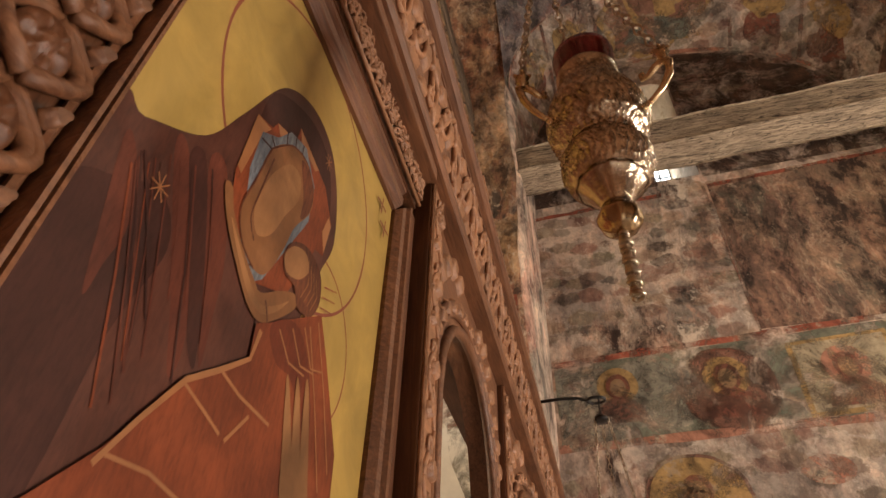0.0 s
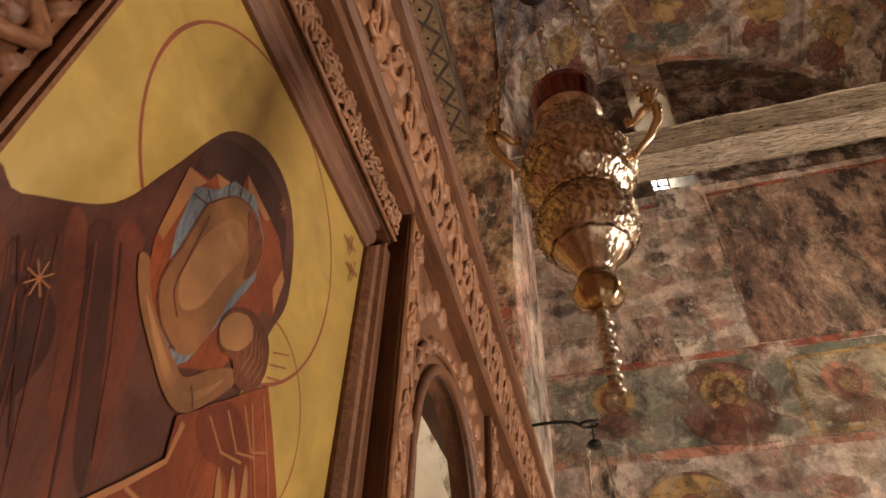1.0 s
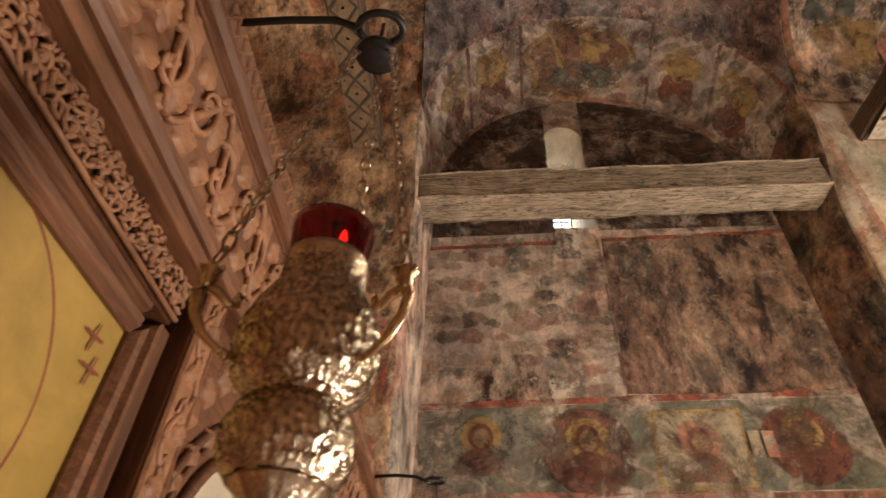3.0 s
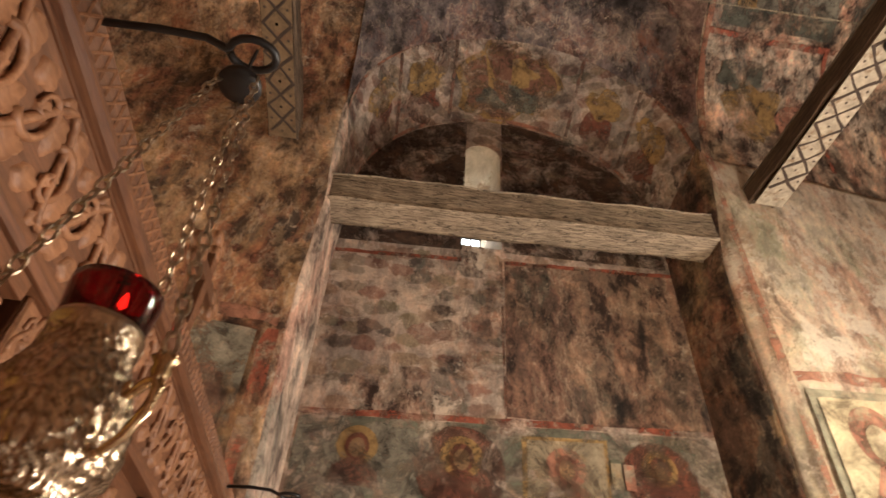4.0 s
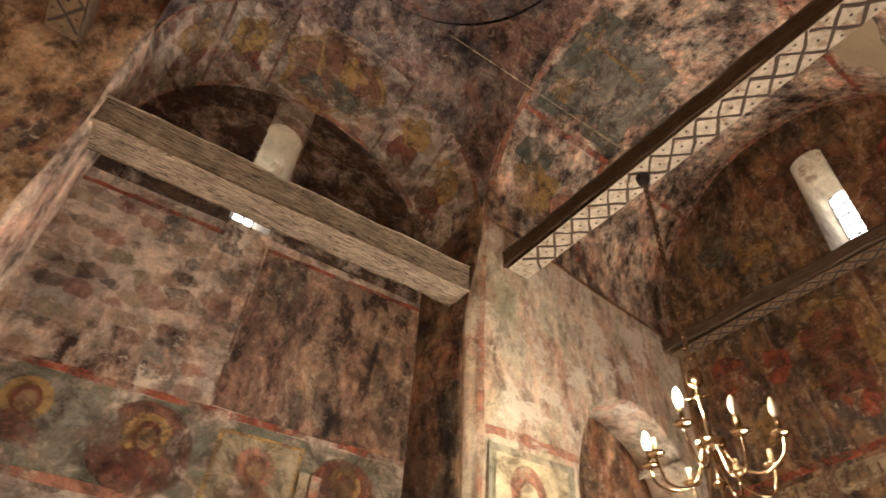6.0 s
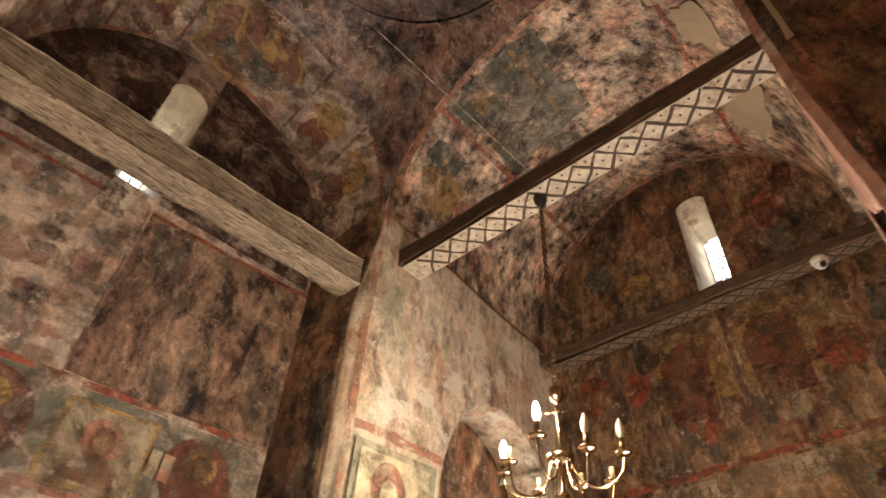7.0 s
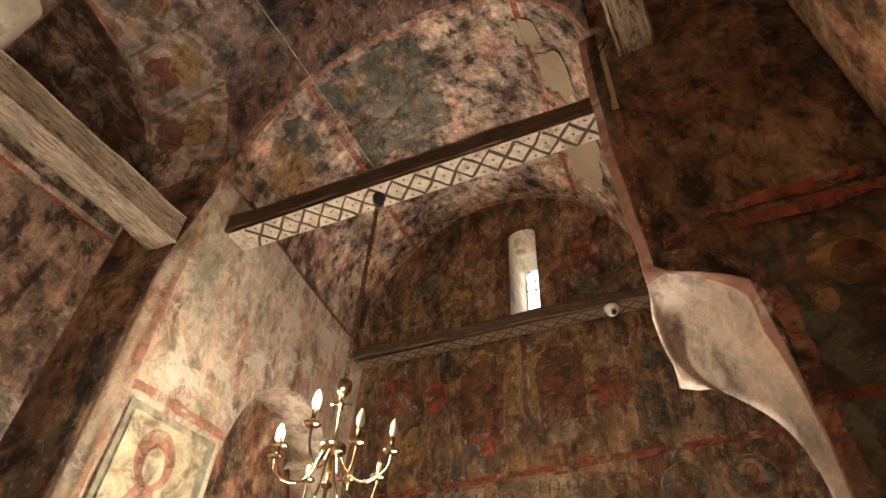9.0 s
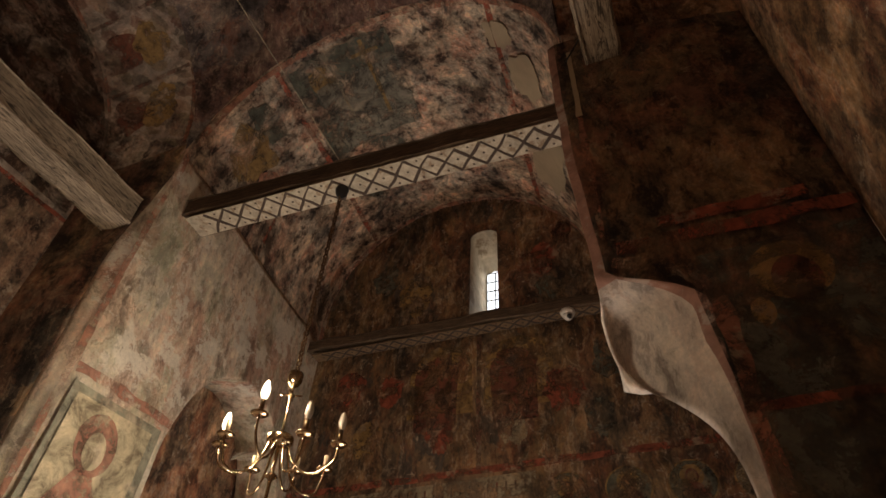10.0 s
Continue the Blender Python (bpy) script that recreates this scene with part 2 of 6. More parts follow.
F_SCENE = fresco("fresco_dark_scene", [(0.28, SOOT), (0.40, (0.10, 0.075, 0.06)), (0.48, (0.16, 0.09, 0.07)), (0.56, (0.24, 0.165, 0.12)), (0.66, (0.10, 0.09, 0.07)), (0.76, (0.28, 0.17, 0.12))], (2, 2, 5), 1.1, 0.64, (0.42, 0.34, 0.27), soot=0.9, dark=0.95, turn=(0.4, 1.2, 0.3))
PLASTER = fresco("bare_plaster", [(0.28, (0.28, 0.24, 0.20)), (0.42, (0.46, 0.40, 0.34)), (0.5, (0.56, 0.49, 0.42)), (0.56, (0.62, 0.55, 0.48)), (0.66, (0.50, 0.38, 0.31)), (0.78, (0.66, 0.60, 0.54))], (1, 1, 1), 0.7, 0.75, soot=0.3, dark=0.55, turn=(0.9, 0.3, 0.2), drawn=0.3)
ROSE_PLASTER = paint("rose_stained_plaster", (0.36, 0.19, 0.14), 0.4, 0.85, 12, (0.50, 0.38, 0.31))
SPLAY = paint("limewashed_splay", (0.50, 0.41, 0.29), 0.35, 0.85, 8, (0.30, 0.21, 0.13))
WHITEWASH = paint("whitewash", (0.74, 0.69, 0.60), 0.12, 0.8, 7, (0.55, 0.47, 0.38))
P_RED = paint("red_border_paint", (0.36, 0.10, 0.06), 0.35, 0.8, 14, (0.42, 0.30, 0.22), faded=0.92)
P_PALERED = paint("faded_red_paint", (0.48, 0.22, 0.15), 0.3, 0.8, 14, (0.52, 0.42, 0.32), faded=0.8)
P_OCHRE = paint("ochre_paint", (0.42, 0.27, 0.11), 0.3, 0.8, 16, (0.40, 0.30, 0.2), faded=0.85)
P_BROWN = paint("red_brown_paint", (0.20, 0.07, 0.045), 0.35, 0.8, 18, (0.30, 0.20, 0.14), faded=0.8)
P_SLATE = paint("slate_green_paint", (0.15, 0.16, 0.13), 0.3, 0.8, 14, (0.3, 0.25, 0.19), faded=0.8)
P_CREAM = paint("cream_paint", (0.46, 0.39, 0.28), 0.25, 0.8, 14, (0.48, 0.36, 0.22), faded=0.8)
WOODS = wood("carved_walnut", (0.095, 0.036, 0.016), (0.23, 0.098, 0.044), (12, 1, 12), 0.5)
WOOD_LIGHT = wood("carved_pearwood", (0.20, 0.088, 0.042), (0.41, 0.20, 0.10), (8, 1.5, 8), 0.5)
WOOD_DARK = wood("dark_walnut", (0.06, 0.022, 0.010), (0.15, 0.058, 0.025), (12, 12, 1), 0.4)
BEAM_N = wood("weathered_oak", (0.15, 0.11, 0.078), (0.50, 0.40, 0.29), (1.3, 11, 11), 0.85, 8.0, 0.95)
BEAM_DARK = wood("blackened_oak", (0.06, 0.04, 0.028), (0.20, 0.135, 0.085), (14, 1, 14), 0.8, 9.0, 0.5)
BEAM_WHITE = paint("limewashed_board", (0.40, 0.34, 0.26), 0.35, 0.8, 26, (0.24, 0.17, 0.11))
BEAM_OCHRE = paint("faded_ochre_board", (0.17, 0.11, 0.06), 0.35, 0.85, 20, (0.16, 0.09, 0.05))
BLACK_PAINT = paint("black_brown_paint", (0.055, 0.035, 0.025), 0.3, 0.8, 30)
GOLD = paint("gold_ground", (0.36, 0.232, 0.058), 0.25, 0.36, 18)
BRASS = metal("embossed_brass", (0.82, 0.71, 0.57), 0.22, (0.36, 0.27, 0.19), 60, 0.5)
BRASS_CAST = metal("cast_brass", (0.74, 0.57, 0.36), 0.26, (0.42, 0.30, 0.17), 50)
BRASS_PLAIN = metal("polished_brass", (0.50, 0.37, 0.22), 0.2, (0.24, 0.16, 0.09), 20)
BRASS_DARK = metal("bronzed_sleeve", (0.16, 0.10, 0.05), 0.35, (0.06, 0.04, 0.02), 20)
CHAIN_BRONZE = metal("bronze_chain", (0.22, 0.14, 0.08), 0.4, (0.07, 0.045, 0.03), 30)
SILVER = metal("tarnished_chain", (0.62, 0.54, 0.42), 0.3, (0.26, 0.18, 0.12), 90)
IRON = paint("black_iron", (0.012, 0.011, 0.011), 0.3, 0.45, 60)
CANDLE = paint("candle_sleeve", (0.62, 0.48, 0.28), 0.1, 0.5, 30)
WHITE_PLASTIC = paint("white_plastic", (0.72, 0.68, 0.62), 0.05, 0.35, 30)


def glass_mat(name, colour, rough=0.05, ior=1.45):
    m, nt, b = mat(name)
    b.inputs["Base Color"].default_value = (*colour, 1)
    b.inputs["Transmission Weight"].default_value = 1.0
    b.inputs["Roughness"].default_value = rough
    b.inputs["IOR"].default_value = ior
    return m


def glow(name, colour, strength):
    m, nt, b = mat(name)
    b.inputs["Emission Color"].default_value = (*colour, 1)
    b.inputs["Emission Strength"].default_value = strength
    return m


RED_GLASS = glass_mat("red_glass", (0.20, 0.006, 0.010), 0.08)
BULB_ON = glow("lit_bulb", (1.0, 0.80, 0.52), 14.0)
BULB_OFF = paint("opal_bulb", (0.50, 0.43, 0.33), 0.05, 0.2, 10)
FLAME = glow("flame", (1.0, 0.35, 0.12), 12.0)
DAY = glow("bright_sky", (0.93, 0.97, 1.0), 6.0)


# ---- mesh helpers ----
def part(name, bm, material, parent=None, label="", smooth=False):
    me = bpy.data.meshes.new(name)
    bm.normal_update()
    bm.to_mesh(me)
    bm.free()
    for mm in material if isinstance(material, (list, tuple)) else (material,):
        me.materials.append(mm)
    if smooth:
        me.polygons.foreach_set("use_smooth", [True] * len(me.polygons))
    ob = new(name, me)
    if parent:
        ob.parent = parent
    if label:
        ob["label"] = label
    return ob


def empty(name, place, label, category, group="", kind=""):
    ob = new(name)
    ob.empty_display_size = 0.05
    ob.location = place
    return tagged(ob, label, category, group, kind)


def box(bm, lo, hi, bevel=0.0, m=None, mi=0):
    vs = [bm.verts.new((x, y, z)) for x in (lo[0], hi[0]) for y in (lo[1], hi[1]) for z in (lo[2], hi[2])]
    fs = [bm.faces.new([vs[i] for i in q]) for q in ((0, 1, 3, 2), (4, 6, 7, 5), (0, 4, 5, 1), (2, 3, 7, 6), (0, 2, 6, 4), (1, 5, 7, 3))]
    for fc in fs:
        fc.material_index = mi
    if bevel:
        geo = bmesh.ops.bevel(bm, geom=list({e for fc in fs for e in fc.edges}), offset=bevel, segments=2, profile=0.6, affect="EDGES")
        vs = list({v for fc in geo["faces"] for v in fc.verts} | {v for v in vs if v.is_valid})
    if m is not None:
        bmesh.ops.transform(bm, matrix=m, verts=[v for v in vs if v.is_valid])
    return bm


def tube(bm, pts, r, n=6, closed=False, flat=1.0, ends=True):
    """A round bar along points; r is one radius or one for each point."""
    pts = [Vector(p) for p in pts]
    rings, count = [], len(pts)
    up = Vector((0.31, 0.17, 0.93))
    for i, p in enumerate(pts):
        a = pts[(i - 1) % count] if closed or i else p
        c = pts[(i + 1) % count] if closed or i < count - 1 else p
        d = (c - a).normalized()
        s = d.cross(up)
        s = (s if s.length > 1e-4 else d.cross(Vector((1, 0, 0)))).normalized()
        t = s.cross(d)
        rr = r[i] if isinstance(r, (list, tuple)) else r
        rings.append([bm.verts.new(p + rr * (math.cos(6.28319 * k / n) * s + flat * math.sin(6.28319 * k / n) * t)) for k in range(n)])
    for i in range(count if closed else count - 1):
        a, c = rings[i], rings[(i + 1) % count]
        for k in range(n):
            bm.faces.new((a[k], a[(k + 1) % n], c[(k + 1) % n], c[k]))
    if not closed and ends:
        bm.faces.new(rings[0][::-1])
        bm.faces.new(rings[-1])
    return bm


def lathe(bm, profile, n=32, at=(0, 0, 0), wob=None):
    """Turn (radius, height) pairs round an upright axis."""
    rings = []
    for r, z in profile:
        ring = []
        for k in range(n):
            a = 6.28319 * k / n
            rr = max(r, 1e-4) * (wob(a, z) if wob else 1.0)
            ring.append(bm.verts.new((at[0] + rr * math.cos(a), at[1] + rr * math.sin(a), at[2] + z)))
        rings.append(ring)
    for a, c in zip(rings, rings[1:]):
        for k in range(n):
            bm.faces.new((a[k], a[(k + 1) % n], c[(k + 1) % n], c[k]))
    bm.faces.new(rings[0][::-1])
    bm.faces.new(rings[-1])
    return bm


def rough_offset(p, amount, scale=1.3):
    return amount * noise.noise_vector(Vector(p) * scale) + amount * 0.35 * noise.noise_vector(Vector(p) * scale * 4.1)


def sheet(bm, f, nu, nv, uneven=0.012, keep=None, snap=None):
    """A grid surface f(u, v), slightly uneven like hand-laid plaster."""
    grid = []
    for i in range(nu + 1):
        col = []
        for j in range(nv + 1):
            u, v = i / nu, j / nv
            if snap:
                u, v = snap(u, v)
            p = Vector(f(u, v))
            col.append((bm.verts.new(p + rough_offset(p, uneven)), (i / nu, j / nv)))
        grid.append(col)
    for i in range(nu):
        for j in range(nv):
            q = (grid[i][j], grid[i + 1][j], grid[i + 1][j + 1], grid[i][j + 1])
            if keep and not any(keep(*c[1]) for c in q):
                continue
            bm.faces.new([c[0] for c in q])
    return bm


def thick(ob, t, offset=-1.0):
    mod = ob.modifiers.new("thickness", "SOLIDIFY")
    mod.thickness, mod.offset = t, offset
    return ob


def plate(bm, outer, holes, to, depth, grid=0.0):
    """A flat slab from an outline with holes; to(u, v, w) gives the place, w runs from 0 to depth."""
    loops = []
    edges = []
    for loop in (outer, *holes):
        vs = [bm.verts.new(to(u, v, 0)) for u, v in loop]
        edges += [bm.edges.new((vs[i], vs[(i + 1) % len(vs)])) for i in range(len(vs))]
        loops.append(vs)
    bmesh.ops.triangle_fill(bm, use_beauty=True, use_dissolve=False, edges=edges)
    front = list(bm.faces)
    shift = Vector(to(0, 0, depth)) - Vector(to(0, 0, 0))
    geo = bmesh.ops.extrude_face_region(bm, geom=front)
    bmesh.ops.translate(bm, vec=shift, verts=[v for v in geo["geom"] if isinstance(v, bmesh.types.BMVert)])
    bmesh.ops.recalc_face_normals(bm, faces=list(bm.faces))
    return bm


def arch_loop(u0, u1, v0, vs, rise, n=14):
    """Outline of an arched opening from v0, springing at vs."""
    c, h = (u0 + u1) / 2, (u1 - u0) / 2
    return [(u0, v0), (u1, v0)] + [(c + h * math.cos(math.pi * k / n), vs + rise * math.sin(math.pi * k / n)) for k in range(n + 1)]


def arc_profile(x0, x1, zs, rise, t, n_side=0.5):
    """Point of an upright-arch-upright line at t in 0..1: up one side, over, down the other."""
    c, h = (x0 + x1) / 2, (x1 - x0) / 2
    if t < 0.25:
        return x0, zs * t / 0.25
    if t > 0.75:
        return x1, zs * (1 - t) / 0.25
    a = math.pi * (1 - (t - 0.25) / 0.5)
    return c + h * math.cos(a), zs + rise * math.sin(a)


# ---- the shell ----
def lerp(a, b, t):
    return a + (b - a) * t


def smooth(a, b, x):
    t = min(1.0, max(0.0, (x - a) / (b - a)))
    return t * t * (3 - 2 * t)


def structure(name, bm, material, label, category, smooth_faces=True):
    return tagged(part(name, bm, material, None, "", smooth_faces), label, category, "", "structure")


bm = bmesh.new()
box(bm, (-1.6, -1.7, -0.1), (4.6, 3.5, 0.0))
structure("floor", bm, PLASTER, "worn stone church floor", "floor", False)

# north bay: splayed jambs and soffit between the front arch and the inner arch
bm = bmesh.new()


def worn(z):
    """How far the pier's corner is rounded off at a height."""
    return smooth(4.75, 4.1, z)


def ne_x(z):
    return X0 - 0.01 + 0.03 * smooth(4.6, 4.0, z)


def bay_north(u, v):
    fx, fz = arc_profile(X0 + 0.01, X1 + 0.0, 4.85, 1.09, u)
    bx, bz = arc_profile(0.225, 2.055, 4.50, 0.92, u)
    if u < 0.25:
        fx = ne_x(fz) + 0.02
    k = smooth(0.0, 0.12, v)
    if u > 0.75:
        v = lerp(0.22 * worn(fz), 1.0, v)
    x, z, y = lerp(fx, bx, v), lerp(fz, bz, v), lerp(Y1, YB + 0.01, v)
    d = 0.02 * (1 - k) * (1 - worn(z) if u > 0.75 else 1)
    return (x + (-d if u < 0.5 else d) * (1 if u < 0.25 or u > 0.75 else 0.3), y, z)


sheet(bm, bay_north, 120, 12, 0.016)
# right jamb takes the darker fresco: its shade is put into the colour
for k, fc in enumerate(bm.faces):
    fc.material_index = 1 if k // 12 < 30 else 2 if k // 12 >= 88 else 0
thick(structure("arch_north", bm, [F_NORTH, F_JAMB, F_SHADED], "painted plaster jambs and soffit of a deep arch", "arch"), 0.1, 1.0)

# inner wall of the north bay with its slit window
bm = bmesh.new()
N_WIN = (0.872, 1.10, 4.28, 5.05, 0.11)
plate(bm, [(0.0, 0), (2.25, 0), (2.25, 5.9), (0.0, 5.9)], [arch_loop(*N_WIN)], lambda u, v, w: (u, YB + w, v), 0.42)
wall_north = structure("wall_north", bm, F_NORTH, "flaking frescoed stone wall with a slit window", "wall", False)

# pendentives and drum over the middle bay
bm = bmesh.new()
RS = math.hypot(X1 - CX, Y1 - CY)


def sail(u, v):
    a = 2 * math.pi * u
    c, s = math.cos(a), math.sin(a)
    edge = min((X1 - CX) / max(abs(c), 1e-6), (Y1 - CY) / max(abs(s), 1e-6))
    r = lerp(0.86, edge, v)
    return CX + r * c, CY + r * s, ZC + math.sqrt(max(RS * RS - r * r, 0.0))


sheet(bm, sail, 160, 20, 0.012)
structure("ceiling", bm, F_DOME, "soot-darkened painted pendentives under the dome", "ceiling")
bm = bmesh.new()
ZR = ZC + math.sqrt(RS * RS - 0.86 ** 2)
lathe(bm, [(0.84, ZR - 0.02), (0.84, ZR + 1.1), (0.6, ZR + 1.6), (0.05, ZR + 1.85)], 48, (CX, CY, 0))
structure("dome", bm, F_DOME, "dark painted drum and dome", "dome")

# north-west pier and north wall of the west arm, pierced by a low arch
NW_ARCH = (2.90, 4.12, 3.30, 0.78)


def nw_plan(s, z):
    """Along the wall from the pier's corner to the west wall."""
    x, y = lerp(X1 + 0.02, XW + 0.05, s), lerp(Y1, 2.44, s)
    if s < 0.07:
        t = s / 0.07
        a = Vector((lerp(X1 + 0.02, X1 - 0.030, worn(z)), lerp(Y1, Y1 + 0.088, worn(z))))
        c, e = Vector((lerp(X1 + 0.09, X1 + 0.008, worn(z)), lerp(Y1 + 0.006, Y1, worn(z)))), Vector((lerp(X1 + 0.02, XW + 0.05, 0.07), lerp(Y1, 2.44, 0.07)))
        x, y = (1 - t) ** 2 * a + 2 * t * (1 - t) * c + t * t * e
    return x, y


def arch_wall(bm, plan, a, ztop, nu, nz, uneven):
    """A wall sheet along plan(s, z) with an arched opening whose edge is trimmed to the arch."""
    c, h = (a[0] + a[1]) / 2, (a[1] - a[0]) / 2

    def s_of(x):
        lo, hi = 0.0, 1.0
        for _ in range(30):
            mid = (lo + hi) / 2
            lo, hi = (mid, hi) if plan(mid, 0)[0] < x else (lo, mid)
        return lo

    sc = [s_of(a[0]), s_of(a[1])]
    ss, hh = (sc[0] + sc[1]) / 2, (sc[1] - sc[0]) / 2
    verts = {}

    def inside(s, z):
        return abs(s - ss) < hh and z < a[2] + a[3] * math.sqrt(1 - ((s - ss) / hh) ** 2)

    for i in range(nu + 1):
        for j in range(nz + 1):
            s, z = i / nu, ztop * j / nz
            q, w = s, z
            if inside(s, z):
                if z < a[2]:
                    q = ss + math.copysign(hh, s - ss)
                else:
                    du, dv = (s - ss) / hh, (z - a[2]) / a[3]
                    ln = max(math.hypot(du, dv), 1e-3)
                    q, w = ss + hh * du / ln, a[2] + a[3] * dv / ln
            x, y = plan(q, w)
            p = Vector((x, y, w))
            verts[i, j] = (bm.verts.new(p + rough_offset(p, uneven)), inside(s, z))
    for i in range(nu):
        for j in range(nz):
            q = [verts[k] for k in ((i, j), (i + 1, j), (i + 1, j + 1), (i, j + 1))]
            if not all(k[1] for k in q):
                try:
                    bm.faces.new([k[0] for k in q])
                except ValueError:
                    pass
    bmesh.ops.remove_doubles(bm, verts=bm.verts[:], dist=0.0005)
    return bm


bm = bmesh.new()
arch_wall(bm, nw_plan, NW_ARCH, 4.88, 150, 150, 0.016)
thick(structure("wall_north_west", bm, F_PIER, "pale frescoed pier and wall with lamplight in its colour and a low arch", "wall"), 0.30, -1.0)

# south-west pier: corner cut back to a chamfer low down
def chamfer(z):
    t = min(1.0, max(0.0, (3.335 - z) / 0.165))
    return 0.015 + 0.265 * (1 - (1 - t) ** 2)


def sw_plan(s, z):
    """From the south wall along the dark east face, over the cut corner, to the west wall."""
    c = chamfer(z)
    g = 0.045 * smooth(3.3, 4.1, z)
    pts = [(X1, YS), (X1, Y0 - c + g), (X1 + c * 0.82, Y0 + 0.02 + g), (XW + 0.05, 0.055)]
    cuts = (0.0, 0.32, 0.44, 1.0)
    for k in range(3):
        if s <= cuts[k + 1]:
            t = (s - cuts[k]) / (cuts[k + 1] - cuts[k])
            if k == 1:
                t *= 0.10 + 0.90 * min(1.0, max(0.0, (z - 2.60) / 0.46)) ** 3.2
            return lerp(pts[k][0], pts[k + 1][0], t), lerp(pts[k][1], pts[k + 1][1], t)
    return pts[3]


bm = bmesh.new()
grid = {}
NU, NZ = 125, 150
for i in range(NU + 1):
    for j in range(NZ + 1):
        s, z = i / NU, 4.84 * j / NZ
        p = Vector((*sw_plan(s, z), z))
        grid[i, j] = (bm.verts.new(p + rough_offset(p, 0.012)), s)
for i in range(NU):
    for j in range(NZ):
        q = [grid[k] for k in ((i, j), (i + 1, j), (i + 1, j + 1), (i, j + 1))]
        if q[0][0].co.z < 4.35 and q[1][1] > 0.441 + 0.30 * max(0.0, q[0][0].co.z - 3.3):
            continue
        fc = bm.faces.new([k[0] for k in q])
        # east face gets the dark fresco that stands in for its shade
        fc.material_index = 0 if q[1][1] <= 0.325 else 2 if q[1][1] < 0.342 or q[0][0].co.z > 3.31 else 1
bmesh.ops.remove_doubles(bm, verts=bm.verts[:], dist=0.0005)
# worn, rounded edge of the opening
rim = [v for v in bm.verts if v.is_boundary and v.co.x > 2.215 and v.co.x < 2.75 and 2.55 < v.co.z < 3.6]
for k in range(24):
    moved = [(v, sum((e.other_vert(v).co for e in v.link_edges if e.is_boundary), Vector()) / max(1, sum(e.is_boundary for e in v.link_edges))) for v in rim]
    for v, c in moved:
        v.co = v.co.lerp(c, 0.5)
thick(structure("wall_south_west", bm, [F_SHADED, PLASTER, ROSE_PLASTER], "frescoed pier with shade in its colour and a pale plastered cut corner", "wall"), 0.015, 1.0)

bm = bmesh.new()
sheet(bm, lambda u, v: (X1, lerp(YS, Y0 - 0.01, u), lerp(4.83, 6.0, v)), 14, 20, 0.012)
thick(structure("wall_south_west_upper", bm, F_SHADED, "frescoed wall over the pier with shade in its colour", "wall"), 0.1, 1.0)

# barrel vault of the west arm
bm = bmesh.new()


def west_vault(u, v):
    cy, zc, ry, rz = lerp(CY, 1.29, v), lerp(4.84, 5.06, v), lerp(1.115, 1.15, v), lerp(1.09, 1.17, v)
    x = lerp(X1, XW + 0.02, v)
    if u < 0.06 or u > 0.94:
        t = u / 0.06 if u < 0.5 else (1 - u) / 0.06
        return x, cy + math.copysign(ry + 0.006, 0.5 - u), lerp(4.80, zc, t)
    a = math.pi * (u - 0.06) / 0.88
    return x, cy + ry * math.cos(a), zc + rz * math.sin(a)


sheet(bm, west_vault, 90, 40, 0.016)
thick(structure("vault_west", bm, F_VAULT, "worn fresco on a barrel vault", "vault"), 0.15, 1.0)

# west wall with a slit window
bm = bmesh.new()
W_WIN = (0.93, 1.165, 4.86, 5.74, 0.07)
plate(bm, [(-1.7, 0), (3.5, 0), (3.5, 6.6), (-1.7, 6.6)], [arch_loop(*W_WIN)], lambda u, v, w: (XW + w, u, v), 0.45)
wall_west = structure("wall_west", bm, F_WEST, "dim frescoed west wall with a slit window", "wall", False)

# south bay, mirrored, closed behind the camera
bm = bmesh.new()
plate(bm, [(-1.6, 0), (2.6, 0), (2.6, 6.2), (-1.6, 6.2)], [], lambda u, v, w: (u, YS - w, v), 0.3)
structure("wall_south", bm, F_EAST, "faded frescoed south wall", "wall", False)
bm = bmesh.new()


def bay_south(u, v):
    fx, fz = arc_profile(X0, X1 + 0.002, 4.85, 1.06, u)
    return fx, lerp(Y0, YS - 0.02, v), fz - 0.25 * v * (1 if 0.2 < u < 0.8 else 0)


sheet(bm, lambda u, v: bay_south(0.25 + 0.5 * u, v), 60, 8, 0.012)
structure("arch_south", bm, F_EAST, "painted soffit of the south arch", "arch")

# east: north wall of the sanctuary beside the iconostasis and the wall behind it
bm = bmesh.new()


def east_north(u, v):
    return lerp(ne_x(6.2 * v), -1.3, u), Y1 + 0.001 * u, 6.2 * v


sheet(bm, east_north, 40, 120, 0.014)
thick(structure("wall_north_east", bm, F_EAST, "warm frescoed wall beside the sanctuary", "wall"), 0.3, 1.0)
bm = bmesh.new()
box(bm, (-1.6, -1.0, 0), (-1.3, 2.6, 6.4))
structure("wall_east", bm, F_EAST, "frescoed sanctuary wall", "wall", False)
bm = bmesh.new()


def east_vault(u, v):
    a = math.pi * u
    return lerp(X0, -1.35, v), CY + 1.115 * math.cos(a), 4.82 + 1.10 * math.sin(a)


sheet(bm, east_vault, 60, 20, 0.014)
structure("vault_east", bm, F_EAST, "frescoed barrel vault over the sanctuary", "vault")
